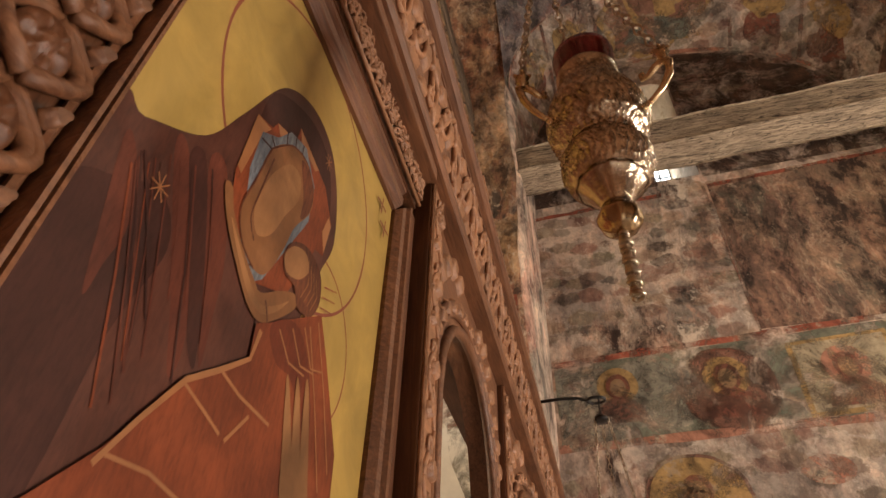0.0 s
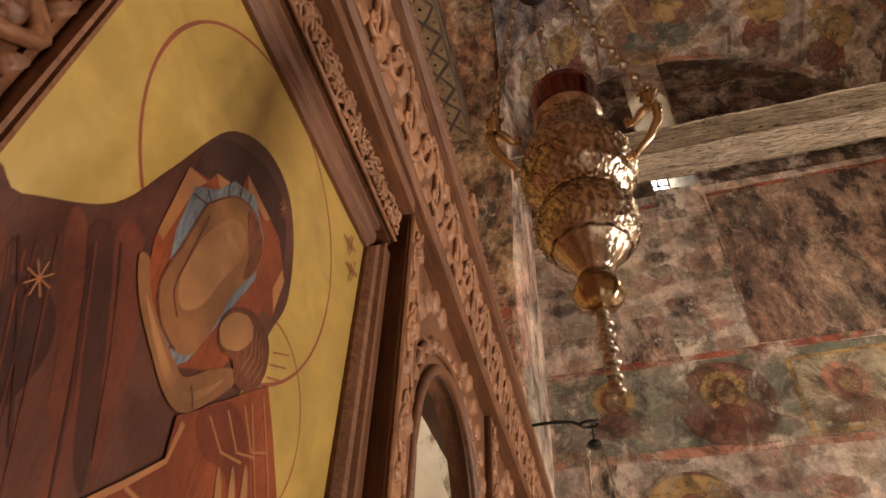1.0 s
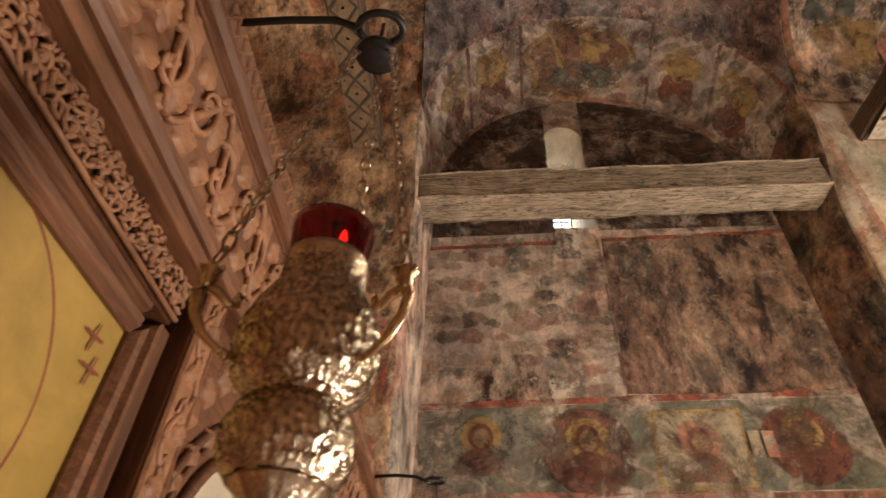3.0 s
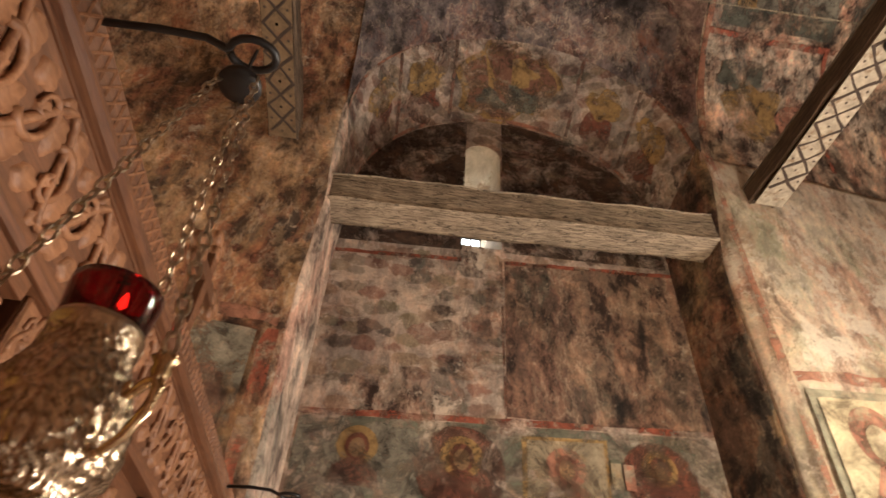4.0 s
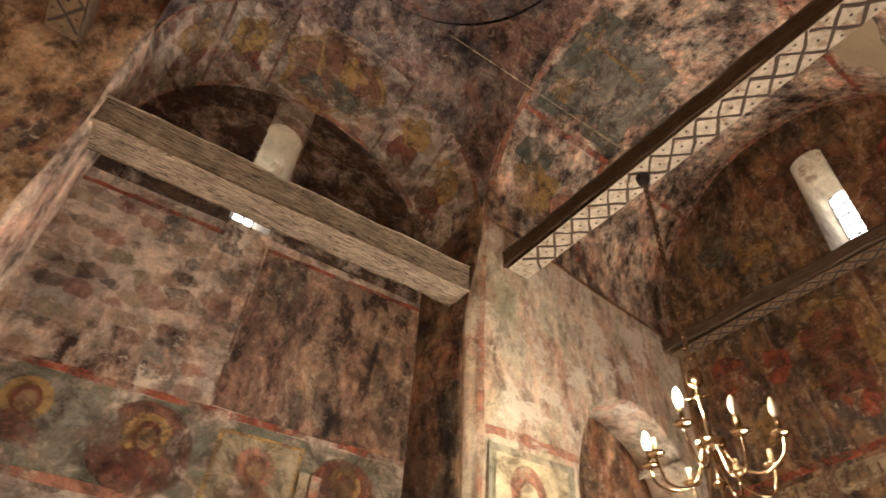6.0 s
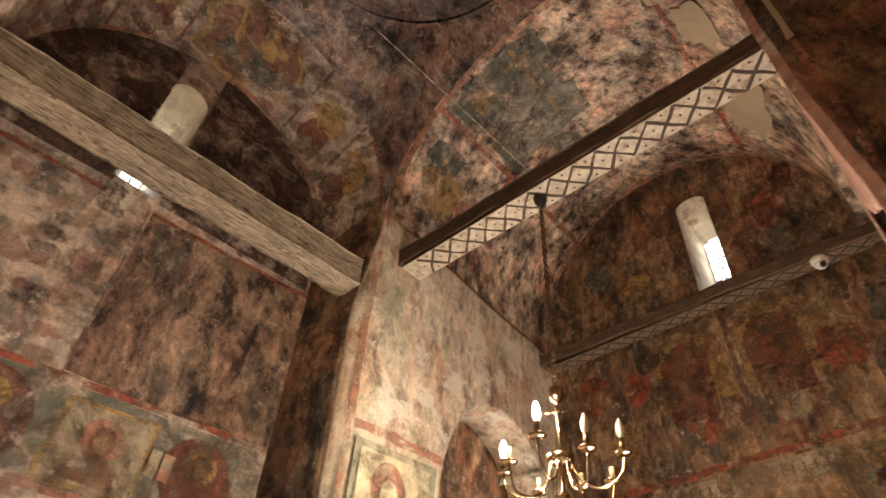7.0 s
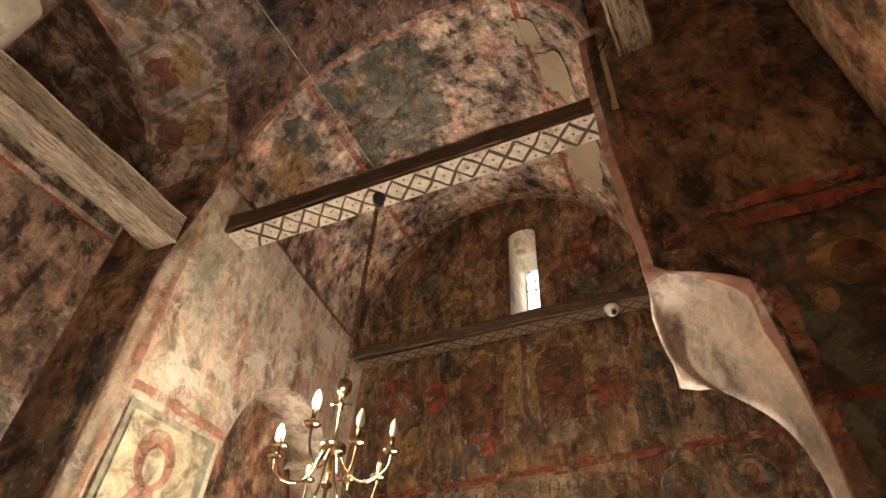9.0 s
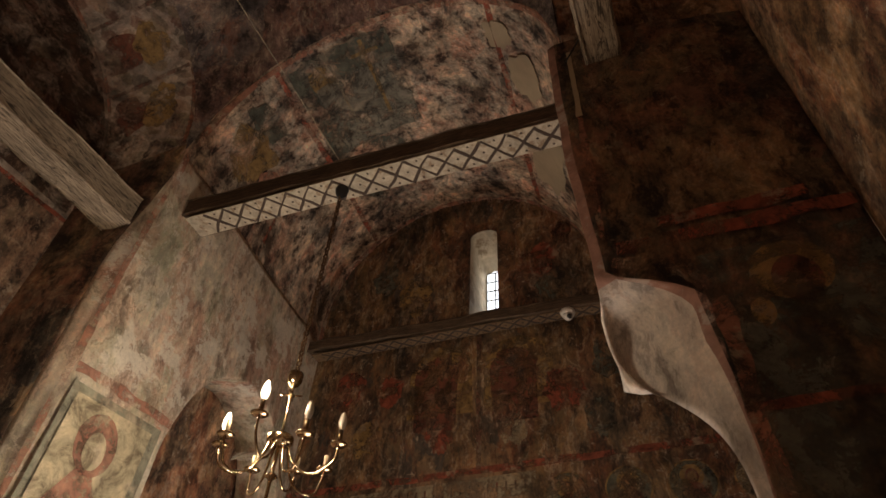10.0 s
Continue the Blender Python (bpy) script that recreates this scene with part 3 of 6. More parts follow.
# outer closing walls of the corner bays
for name, lo, hi in (("wall_outer_north", (2.26, 2.76, 0), (4.6, 2.95, 6.0)), ("wall_outer_south", (2.2, -1.7, 0), (4.6, -1.5, 6.0)), ("ceiling_corner_south", (2.5, -1.7, 4.2), (4.6, -0.3, 4.4))):
    bm = bmesh.new()
    box(bm, lo, hi)
    structure(name, bm, F_EAST if "north" in name else F_SHADED, "plastered wall of a side bay", "wall", False)
bm = bmesh.new()
box(bm, (-1.7, -1.7, 7.0 + 1.2), (4.7, 3.6, 8.4))
structure("roof", bm, F_DOME, "roof over the church", "roof", False)


# ---- windows ----
def slit_window(name, win, light, axis, at, depth, rows, label):
    """A splayed slit that narrows to a small barred pane deep in the wall, bright sky behind."""
    root = empty(name, (0, 0, 0), label, "window", "", "structure")

    def to(u, w, v):
        return (u, at + w, v) if axis == "y" else (at + w, u, v)

    u0, u1, v0, vs, rise = light
    bm = bmesh.new()
    for u in (u0, (u0 + u1) / 2, u1):
        tube(bm, [to(u, depth, v0), to(u, depth, vs + rise * 0.6)], 0.006, 6)
    for k in range(rows + 1):
        v = v0 + (vs + rise * 0.6 - v0) * k / rows
        tube(bm, [to(u0, depth, v), to(u1, depth, v)], 0.006, 6)
    part("window_frame", bm, IRON, root)
    bm = bmesh.new()
    vs4 = [bm.verts.new(to(u, depth + 0.02, v)) for u, v in ((u0 - 0.02, v0 - 0.02), (u1 + 0.02, v0 - 0.02), (u1 + 0.02, vs + rise + 0.02), (u0 - 0.02, vs + rise + 0.02))]
    bm.faces.new(vs4)
    part("pane", bm, DAY, root, "bright daylit pane")
    bm = bmesh.new()
    c = ((win[0] + win[1]) / 2, (win[2] + win[3]) / 2)
    wide = [(c[0] + (u - c[0]) * 0.985, c[1] + (v - c[1]) * 0.995) for u, v in arch_loop(*win)]
    rings = []
    for k in range(7):
        t = k / 6
        ring_v = []
        for (ua, va), (ub, vb) in zip(wide, arch_loop(*light)):
            p = Vector(to(lerp(ua, ub, t), lerp(0.004, depth + 0.005, t), lerp(va, vb, t)))
            ring_v.append(bm.verts.new(p + (rough_offset(p, 0.006, 5.0) if 0 < k < 6 else Vector())))
        rings.append(ring_v)
    n = len(wide)
    for ra, rb in zip(rings, rings[1:]):
        for k in range(n):
            bm.faces.new((ra[k], ra[(k + 1) % n], rb[(k + 1) % n], rb[k]))
    part("splay", bm, SPLAY, root, "pale limewashed splay", True)
    return root


slit_window("window_1", N_WIN, (0.925, 1.05, 4.55, 4.93, 0.05), "y", YB, 0.37, 3, "slit window bright with daylight")
slit_window("window_2", W_WIN, (0.975, 1.13, 5.13, 5.60, 0.05), "x", XW, 0.36, 5, "barred slit window bright with daylight")


# ---- tie beams ----
def beam(name, a, b, w, h, material, label, sag=0.0, bevel=0.012):
    """A hewn timber from a to b; a and b are the middle of its underside."""
    a, b = Vector(a), Vector(b)
    d = (b - a).normalized()
    side = Vector((0, 0, 1)).cross(d).normalized()
    bm = bmesh.new()
    n = 60
    rings = []
    for i in range(n + 1):
        p = a.lerp(b, i / n)
        j = Vector((noise.noise(p * 3.1), noise.noise(p * 3.1 + Vector((9, 0, 0))), 0)) * 0.008
        cs = []
        for sx, sz in ((-1, 0), (-1, 1), (1, 1), (1, 0)):
            for ox, oz in ((0, 1), (1, 0)) if sx * (1 if sz else -1) > 0 else ((1, 0), (0, 1)):
                q = p + side * (sx * (w / 2 - bevel * ox) + j.x) + Vector((0, 0, (h - bevel * oz) * sz + bevel * oz * (1 - sz) + j.y))
                cs.append(q + rough_offset(q, 0.009, 5.0))
        rings.append([bm.verts.new(q) for q in cs])
    for r0, r1 in zip(rings, rings[1:]):
        for k in range(8):
            bm.faces.new((r0[k], r0[(k + 1) % 8], r1[(k + 1) % 8], r1[k]))
    bm.faces.new(rings[0][::-1])
    bm.faces.new(rings[-1])
    bmesh.ops.recalc_face_normals(bm, faces=bm.faces[:])
    return tagged(part(name, bm, material), label, "tie beam")


tie_n = beam("tie_beam", (0.12, 2.37, 4.10), (2.14, 2.37, 4.21), 0.18, 0.20, BEAM_N, "weathered grey oak tie beam across the north arch")
tie_w = beam("tie_beam", (2.46, 2.33, 4.53), (2.46, 0.02, 4.50), 0.155, 0.14, BEAM_DARK, "dark oak tie beam with a painted lattice underside")
tie_f = beam("tie_beam", (4.06, 2.42, 4.70), (4.06, 0.02, 4.66), 0.11, 0.10, BEAM_DARK, "dim carved tie beam below the west window")
tie_e = beam("tie_beam", (-0.10, 2.32, 4.46), (-0.10, 0.02, 4.46), 0.15, 0.12, BEAM_DARK, "painted tie beam over the iconostasis")


def lattice(owner, x, y0, y1, z, w, pitch, board_paint=None):
    """Limewashed board under a beam with a painted net of crosses and dots."""
    bm = bmesh.new()
    box(bm, (x - w / 2, min(y0, y1), z - 0.008), (x + w / 2, max(y0, y1), z - 0.001), 0.002)
    board = part("painted_board", bm, board_paint or BEAM_WHITE, owner, "board with a painted lattice")
    bm = bmesh.new()
    n = int(abs(y1 - y0) / pitch)
    for k in range(n):
        ya, yb = min(y0, y1) + k * pitch, min(y0, y1) + (k + 1) * pitch
        for pa, pb in (((x - w * 0.46, ya), (x + w * 0.46, yb)), ((x + w * 0.46, ya), (x - w * 0.46, yb))):
            m = [Vector((*pa, z - 0.009)).lerp(Vector((*pb, z - 0.009)), t) + Vector((random.uniform(-1, 1), random.uniform(-1, 1), 0)) * 0.006 for t in (0, 0.33, 0.66, 1)]
            tube(bm, m, [0.0085 * random.uniform(0.6, 1.25) for _ in m], 5, False, 0.3)
        for px, py in ((x, ya), (x - w * 0.36, (ya + yb) / 2), (x + w * 0.36, (ya + yb) / 2), (x, (ya + yb) / 2 + pitch * 0.5)):
            lathe(bm, [(0.007, -0.0012), (0.006, 0.0)], 7, (px, py, z - 0.0085))
    part("painted_lattice", bm, BLACK_PAINT, board, "black-brown painted lattice")


tie_s = beam("tie_beam", (0.10, -0.13, 4.57), (2.24, -0.13, 4.57), 0.165, 0.15, BEAM_N, "weathered oak tie beam across the south arch")
lattice(tie_w, 2.46, 0.10, 2.24, 4.50, 0.15, 0.135)
lattice(tie_e, -0.10, 0.10, 2.24, 4.455, 0.13, 0.14, BEAM_OCHRE)
lattice(tie_f, 4.06, 0.12, 2.36, 4.665, 0.10, 0.12, BEAM_OCHRE)


# ---- iconostasis ----
XI = 0.185          # face of the icon
Z_CORN = 2.35       # underside of the vine cornice
icon_screen = empty("iconostasis", (0, 0, 0), "carved walnut iconostasis with vine cornice and arches", "iconostasis")


def run(bm, profile, y0, y1, mi=0):
    """A moulding along y from (x, z) pairs."""
    a = [bm.verts.new((x, y0, z)) for x, z in profile]
    c = [bm.verts.new((x, y1, z)) for x, z in profile]
    n = len(profile)
    for k in range(n):
        bm.faces.new((a[k], a[(k + 1) % n], c[(k + 1) % n], c[k]))
    bm.faces.new(a[::-1])
    bm.faces.new(c)
    bmesh.ops.recalc_face_normals(bm, faces=bm.faces[:])
    return bm


Y_END = 2.22
Y_BEG = -0.60
# cornice: backing, lower fillet, upper rolls
bm = bmesh.new()
run(bm, [(0.10, Z_CORN), (0.228, Z_CORN), (0.232, Z_CORN + 0.006), (0.232, Z_CORN + 0.014), (0.222, Z_CORN + 0.018), (0.236, 2.472), (0.10, 2.472)], Y_BEG, Y_END)
part("cornice_backing", bm, WOODS, icon_screen)
bm = bmesh.new()
run(bm, [(0.10, 2.472), (0.238, 2.472), (0.238, 2.476), (0.246, 2.478), (0.252, 2.483), (0.252, 2.490), (0.246, 2.495), (0.240, 2.495), (0.240, 2.499), (0.10, 2.499)], Y_BEG, Y_END)
part("cornice_moulding", bm, WOODS, icon_screen, "plain rolled crown moulding")
bm = bmesh.new()
run(bm, [(0.10, 2.499), (0.238, 2.499), (0.246, 2.533), (0.10, 2.533)], Y_BEG, Y_END)
part("cresting_board", bm, WOODS, icon_screen)
bm = bmesh.new()
y = Y_BEG
while y < Y_END - 0.03:
    tube(bm, [(0.2395, y, 2.501), (0.2465, y + 0.018, 2.531)], 0.0018, 4)
    tube(bm, [(0.2395, y + 0.018, 2.501), (0.2465, y, 2.531)], 0.0018, 4)
    y += 0.018
part("cresting_lattice", bm, WOOD_LIGHT, icon_screen, "carved lattice strip")

# vine scroll: leaves and tendrils in relief, unit by unit
VINE_P = 0.058


def leaf(bm, c, ang, size, x, lift=0.008, lobes=5):
    """A lobed leaf in relief on a plane of constant x, with a hollow along its middle."""
    ca, sa = math.cos(ang), math.sin(ang)
    top = bm.verts.new((x + lift * 0.55, c[0], c[1]))
    ring = []
    n = lobes * 4
    for k in range(n):
        a = 6.28319 * k / n
        r = size * (0.70 + 0.30 * abs(math.cos(lobes * a / 2))) * (1.0 if math.cos(a) > -0.8 else 0.8)
        u, v = r * math.cos(a), 0.72 * r * math.sin(a)
        ring.append((c[0] + ca * u - sa * v, c[1] + sa * u + ca * v))
    mid = [bm.verts.new((x + lift, c[0] + 0.74 * (p - c[0]), c[1] + 0.74 * (q - c[1]))) for p, q in ring]
    out = [bm.verts.new((x, p, q)) for p, q in ring]
    for k in range(n):
        bm.faces.new((mid[k], mid[(k + 1) % n], top))
        bm.faces.new((out[k], out[(k + 1) % n], mid[(k + 1) % n], mid[k]))


def vine_unit(bm, y, z0, z1, x, p, flip):
    zm, h = (z0 + z1) / 2, (z1 - z0) / 2
    s = 1 if flip else -1
    # flat wave of the main stem
    pts = [(x + 0.003, y + p * t / 12, zm + s * h * 0.80 * math.cos(math.pi * t / 12)) for t in range(13)]
    tube(bm, pts, 0.0048, 6, False, 0.8)
    # scroll that curls in from the stem, ending in a bud
    cy, cz = y + p * 0.52, zm - s * h * 0.22
    curl = [(x + 0.004, cy + 0.44 * p * (1 - t / 19) * math.cos(s * (2.4 - t * 0.40)), cz + 0.66 * h * (1 - t / 19) * math.sin(s * (2.4 - t * 0.40))) for t in range(15)]
    tube(bm, curl, [0.0048 - 0.00018 * t for t in range(15)], 6)
    leaf(bm, (cy, cz), s * 0.8, 0.20 * p, x, 0.007, 5)
    # broad leaves that fill the hollows of the wave
    leaf(bm, (y + 0.98 * p, zm - s * h * 0.30), s * 1.2, 0.42 * p, x, 0.0055, 5)
    leaf(bm, (y + 0.16 * p, zm - s * h * 0.60), s * 0.3, 0.32 * p, x, 0.0055, 4)
    leaf(bm, (y + 0.50 * p, zm + s * h * 0.62), -s * 0.5, 0.40 * p, x, 0.0055, 5)
    leaf(bm, (y + 0.82 * p, zm - s * h * 0.78), s * 0.4, 0.20 * p, x, 0.005, 3)


bm = bmesh.new()
y, k = Y_BEG + 0.01, 0
while y < Y_END - VINE_P:
    vine_unit(bm, y, Z_CORN + 0.018, 2.472, 0.222, VINE_P, k % 2)
    y, k = y + VINE_P, k + 1
for v in bm.verts:
    v.co.x += 0.135 * (v.co.z - Z_CORN - 0.018)
part("vine_carving", bm, WOOD_LIGHT, icon_screen, "carved running vine with leaves", True)


def icon_bay(y0, y1):
    """Frame round one icon: inner moulding, plain reveal, openwork frieze and fillet."""
    bay = new("icon_bay")
    bay.parent = icon_screen
    # frieze above the panel
    bm = bmesh.new()
    run(bm, [(XI - 0.02, 2.262), (XI + 0.004, 2.262), (XI + 0.011, 2.267), (XI + 0.012, 2.275), (XI + 0.006, 2.280), (XI + 0.014, 2.284), (XI + 0.014, 2.290), (XI - 0.02, 2.290)], y0, y1)
    part("inner_moulding", bm, WOODS, bay)
    for ya, sgn, wide in ((y0, 1, 0.35), (y1, -1, 1.0)):
        bm = bmesh.new()
        prof = [(XI - 0.02, 0.0), (XI + 0.004, 0.0), (XI + 0.011, 0.005), (XI + 0.012, 0.012), (XI + 0.006, 0.016), (XI + 0.014, 0.020), (XI + 0.014, 0.026), (XI - 0.02, 0.026)]
        lo = [bm.verts.new((x, ya - sgn * d * wide, 1.45)) for x, d in prof]
        hi = [bm.verts.new((x, ya - sgn * d * wide, 2.262 + (d if d < 0.03 else 0))) for x, d in prof]
        for k in range(len(prof)):
            bm.faces.new((lo[k], lo[(k + 1) % len(prof)], hi[(k + 1) % len(prof)], hi[k]))
        bm.faces.new(lo)
        bm.faces.new(hi[::-1])
        bmesh.ops.recalc_face_normals(bm, faces=bm.faces[:])
        part("inner_moulding", bm, WOODS, bay)
    bm = bmesh.new()
    box(bm, (0.10, y0 - 0.03, 2.290), (0.2005, y1 + 0.03, 2.3495))
    part("frieze_board", bm, WOOD_DARK, bay)
    bm = bmesh.new()
    box(bm, (0.2005, y0 - 0.03, 2.331), (0.224, y1 + 0.03, 2.3495), 0.0015)
    part("fillet", bm, WOODS, bay)
    bm = bmesh.new()
    y = y0 - 0.02
    rnd = random.Random(4)
    while y < y1 + 0.02:
        for zz in (2.302, 2.313, 2.324):
            r = 0.0062 * rnd.uniform(0.75, 1.15)
            cy, cz = y + rnd.uniform(-0.003, 0.003), zz + rnd.uniform(-0.002, 0.002)
            a0 = rnd.uniform(0, 6.28)
            tube(bm, [(0.207 + 0.002 * math.sin(t), cy + r * math.cos(a0 + t * 0.55), cz + r * math.sin(a0 + t * 0.55)) for t in range(10)], 0.0021, 5)
            leaf(bm, (cy + rnd.uniform(-0.006, 0.006), cz + rnd.uniform(-0.005, 0.005)), rnd.uniform(0, 6.28), 0.0048, 0.2035, 0.006, 3)
        y += 0.0115
    for zz in (2.2945, 2.3285):
        tube(bm, [(0.205, y0 - 0.03, zz), (0.205, y1 + 0.03, zz)], 0.0026, 5)
    part("openwork_frieze", bm, WOOD_LIGHT, bay, "pierced foliage frieze", True)
    # plain reveals at the sides
    for ya, yb in ((y1 + 0.026, y1 + 0.045),):
        bm = bmesh.new()
        box(bm, (0.10, ya, 1.45), (0.196, yb, 2.29), 0.001)
        part("reveal_board", bm, WOOD_DARK, bay)
    return bay


icon_bay(0.380, 0.697)


def carved_pilaster(y0, y1, z1=2.3495, back=0.10):
    """Upright board with a carved plaited band."""
    bm = bmesh.new()
    box(bm, (back, y0, 1.2), (0.2135, y1, z1), 0.002)
    pil = part("pilaster", bm, WOOD_DARK, icon_screen)
    bm = bmesh.new()
    box(bm, (0.2137, y0 + 0.001, 1.2), (0.2162, y1 - 0.001, z1), 0.0008)
    part("facing", bm, WOOD_LIGHT, pil)
    bm = bmesh.new()
    for yy in (y0 + 0.004, y1 - 0.004):
        tube(bm, [(0.215, yy, 1.2), (0.215, yy, z1)], 0.0032, 5)
    w = (y1 - y0) / 2 - 0.009
    c = (y0 + y1) / 2
    z, k = 1.3, 0
    while z < z1 - 0.03:
        s = 1 if k % 2 else -1
        tube(bm, [(0.216, c + s * w * math.cos(math.pi * t / 8), z + 0.05 * t / 8) for t in range(9)], 0.0035, 5)
        tube(bm, [(0.217, c + s * w * 0.5 * math.cos(0.7 * t) * (1 - t / 11), z + 0.025 + 0.018 * math.sin(0.7 * t) * (1 - t / 11)) for t in range(9)], 0.0028, 5)
        leaf(bm, (c - s * w * 0.45, z + 0.012), 0.9 * s, 0.013, 0.214, 0.008)
        z, k = z + 0.05, k + 1
    part("carving", bm, WOOD_LIGHT, pil, "carved plaited vine", True)


carved_pilaster(0.745, 0.790)
carved_pilaster(1.235, 1.285, back=0.175)
carved_pilaster(1.90, 1.95, back=0.175)
# broad carved post beside the icon
bm = bmesh.new()
box(bm, (0.10, 0.12, 1.2), (0.186, 0.370, 2.289), 0.002)
post = part("broad_post", bm, WOOD_DARK, icon_screen, "broad post with linked rosettes")
ROSE = None
for col, c in enumerate((0.3465, 0.3035, 0.2605, 0.2175)):
    for k in range(19):
        bm = bmesh.new()
        z = 1.553 + 0.04 * k
        # plaited strands that wind round the rosettes
        for s in (-1, 1):
            for d in (0.0, 0.0062):
                tube(bm, [(0.1905 + 0.003 * math.cos(3.1416 * t / 8), c + s * (0.0172 + d * 0.55) * math.cos(3.1416 * (t / 8 - 0.5)), z - 0.020 + d * 0.35 + 0.040 * t / 8) for t in range(9)], 0.0034, 8)
            leaf(bm, (c + s * 0.0175, z + 0.0200), s * 0.9, 0.0062, 0.189, 0.007, 3)
        part("plaited_strand", bm, WOODS, post, "", True)
    for k in range(19):
        if ROSE is None:
            bm = bmesh.new()
            rows = []
            for r, x in ((0.0005, 0.0085), (0.003, 0.0095), (0.0045, 0.0070), (0.0065, 0.0088), (0.0095, 0.0080), (0.0118, 0.0055), (0.0124, 0.0)):
                rows.append([bm.verts.new((0.186 + x - 0.0030 * abs(math.sin(3 * 6.28319 * t / 36)) * smooth(0.003, 0.006, r) * smooth(0.0122, 0.010, r), r * math.cos(6.28319 * t / 36), 1.15 * r * math.sin(6.28319 * t / 36))) for t in range(36)])
            for p, q in zip(rows, rows[1:]):
                for t in range(36):
                    bm.faces.new((p[t], q[t], q[(t + 1) % 36], p[(t + 1) % 36]))
            bm.faces.new(rows[0])
            bmesh.ops.recalc_face_normals(bm, faces=bm.faces[:])
            rose = part("rosette", bm, WOOD_DARK, post, "", True)
            ROSE = rose.data
        else:
            rose = new("rosette", ROSE)
            rose.parent = post
        rose.location = (0, c, 1.553 + 0.04 * k)
bm = bmesh.new()
tube(bm, [(0.189, 0.3675, 1.5), (0.189, 0.3675, 2.285)], 0.0022, 6)
part("edge_bead", bm, WOODS, post)


# arched opening of the next bay
def arch_bay(y0, y1, c, h, spring, rise):
    bm = bmesh.new()
    plate(bm, [(y0, 1.2), (y1, 1.2), (y1, 2.3495), (y0, 2.3495)], [arch_loop(c - h, c + h, 1.25, spring, rise, 20)], lambda u, v, w: (0.205 - w, u, v), 0.03)
    bay = part("arch_panel", bm, WOODS, icon_screen, "carved round-arched panel")
    bm = bmesh.new()
    for r, t in ((0.0, 0.007), (0.02, 0.004), (0.034, 0.005)):
        pts = [(0.208, c + (h + r) * math.cos(math.pi * k / 24), spring + (rise + r) * math.sin(math.pi * k / 24)) for k in range(25)]
        tube(bm, [(0.208, c + h + r, 1.3), *pts, (0.208, c - h - r, 1.3)], t, 6)
    part("archivolt", bm, WOODS, bay, "turned arch moulding", True)
    spots = [(math.pi * (k + 0.5) / 17, 0.028, 1, 0.014) for k in range(17)]
    spots += [(0.35 + 0.16 * j, 0.060 + 0.006 * j, s, 0.020) for s in (-1, 1) for j in range(7)]
    for a, rr, s, size in spots:
        bm = bmesh.new()
        leaf(bm, (c + s * (h + rr) * math.cos(a), min(spring + (rise + rr) * math.sin(a), 2.33)), a * s, size, 0.205, 0.008, 4)
        part("carved_leaf", bm, WOOD_LIGHT, bay, "", True)
    return bay


arch_bay(0.792, 1.233, 0.985, 0.165, 2.10, 0.165)
arch_bay(1.287, 1.898, 1.59, 0.25, 2.05, 0.22)
bm = bmesh.new()
box(bm, (0.06, Y_BEG, 0), (0.20, 0.118, 2.3495), 0.003)
part("side_panel", bm, WOODS, icon_screen)
bm = bmesh.new()
box(bm, (0.06, 0.12, 0), (0.21, 0.79, 1.449), 0.003)
part("base_panel", bm, WOODS, icon_screen)
bm = bmesh.new()
box(bm, (0.06, 0.79, 0), (0.21, Y_END, 1.2), 0.003)
part("base_panel", bm, WOODS, icon_screen)
# whitewashed stretch of the sanctuary wall, seen through the arch
bm = bmesh.new()
sheet(bm, lambda u, v: (lerp(-1.0, -0.08, u) + 0.05 * math.sin(9 * v), Y1 - 0.02 - 0.006 * math.sin(11 * u), 0.5 + 2.4 * v), 30, 30, 0.008)
structure("whitewash", bm, WHITEWASH, "whitewashed plaster on the sanctuary wall", "wall")


# ---- the icon: plain flat shapes on a gold ground ----
P_MAROON = paint("maroon_mantle", (0.085, 0.030, 0.020), 0.35, 0.5, 12, brushed=True, strokes=0.45)
P_MAROON_D = paint("maroon_shadow", (0.050, 0.017, 0.012), 0.3, 0.62, 14, brushed=True, strokes=0.45)
P_MAROON_L = paint("maroon_fold", (0.108, 0.030, 0.017), 0.3, 0.62, 14, brushed=True, strokes=0.45)
P_ROBE = paint("orange_robe", (0.19, 0.045, 0.016), 0.3, 0.62, 14, brushed=True, strokes=0.45)
P_ROBE_D = paint("deep_orange_fold", (0.13, 0.028, 0.011), 0.3, 0.62, 14, brushed=True, strokes=0.45)
P_ROBE_L = paint("ochre_highlight", (0.26, 0.10, 0.03), 0.25, 0.62, 20)
P_FLESH = paint("ochre_face", (0.19, 0.082, 0.032), 0.35, 0.62, 14, brushed=True, strokes=0.12)
P_FLESH_L = paint("light_ochre", (0.25, 0.118, 0.048), 0.3, 0.62, 16, brushed=True, strokes=0.12)
P_HAIR = paint("umber", (0.11, 0.035, 0.016), 0.3, 0.62, 18, brushed=True)
P_BLUE = paint("grey_blue_cap", (0.13, 0.14, 0.16), 0.25, 0.62, 30, brushed=True)
P_LINE = paint("red_brown_line", (0.20, 0.045, 0.022), 0.2, 0.62, 30)
icon = empty("icon_painting", (XI, 0.54, 1.86), "icon of plain robed shapes on a gold ground", "icon")
bm = bmesh.new()
box(bm, (XI - 0.02, 0.3805, 1.45), (XI, 0.6965, 2.2615))
ip = part("gold_panel", bm, GOLD, icon, "gold-leaf painted panel")
ip.location = (-XI, -0.54, -1.86)
LAYER = [0]


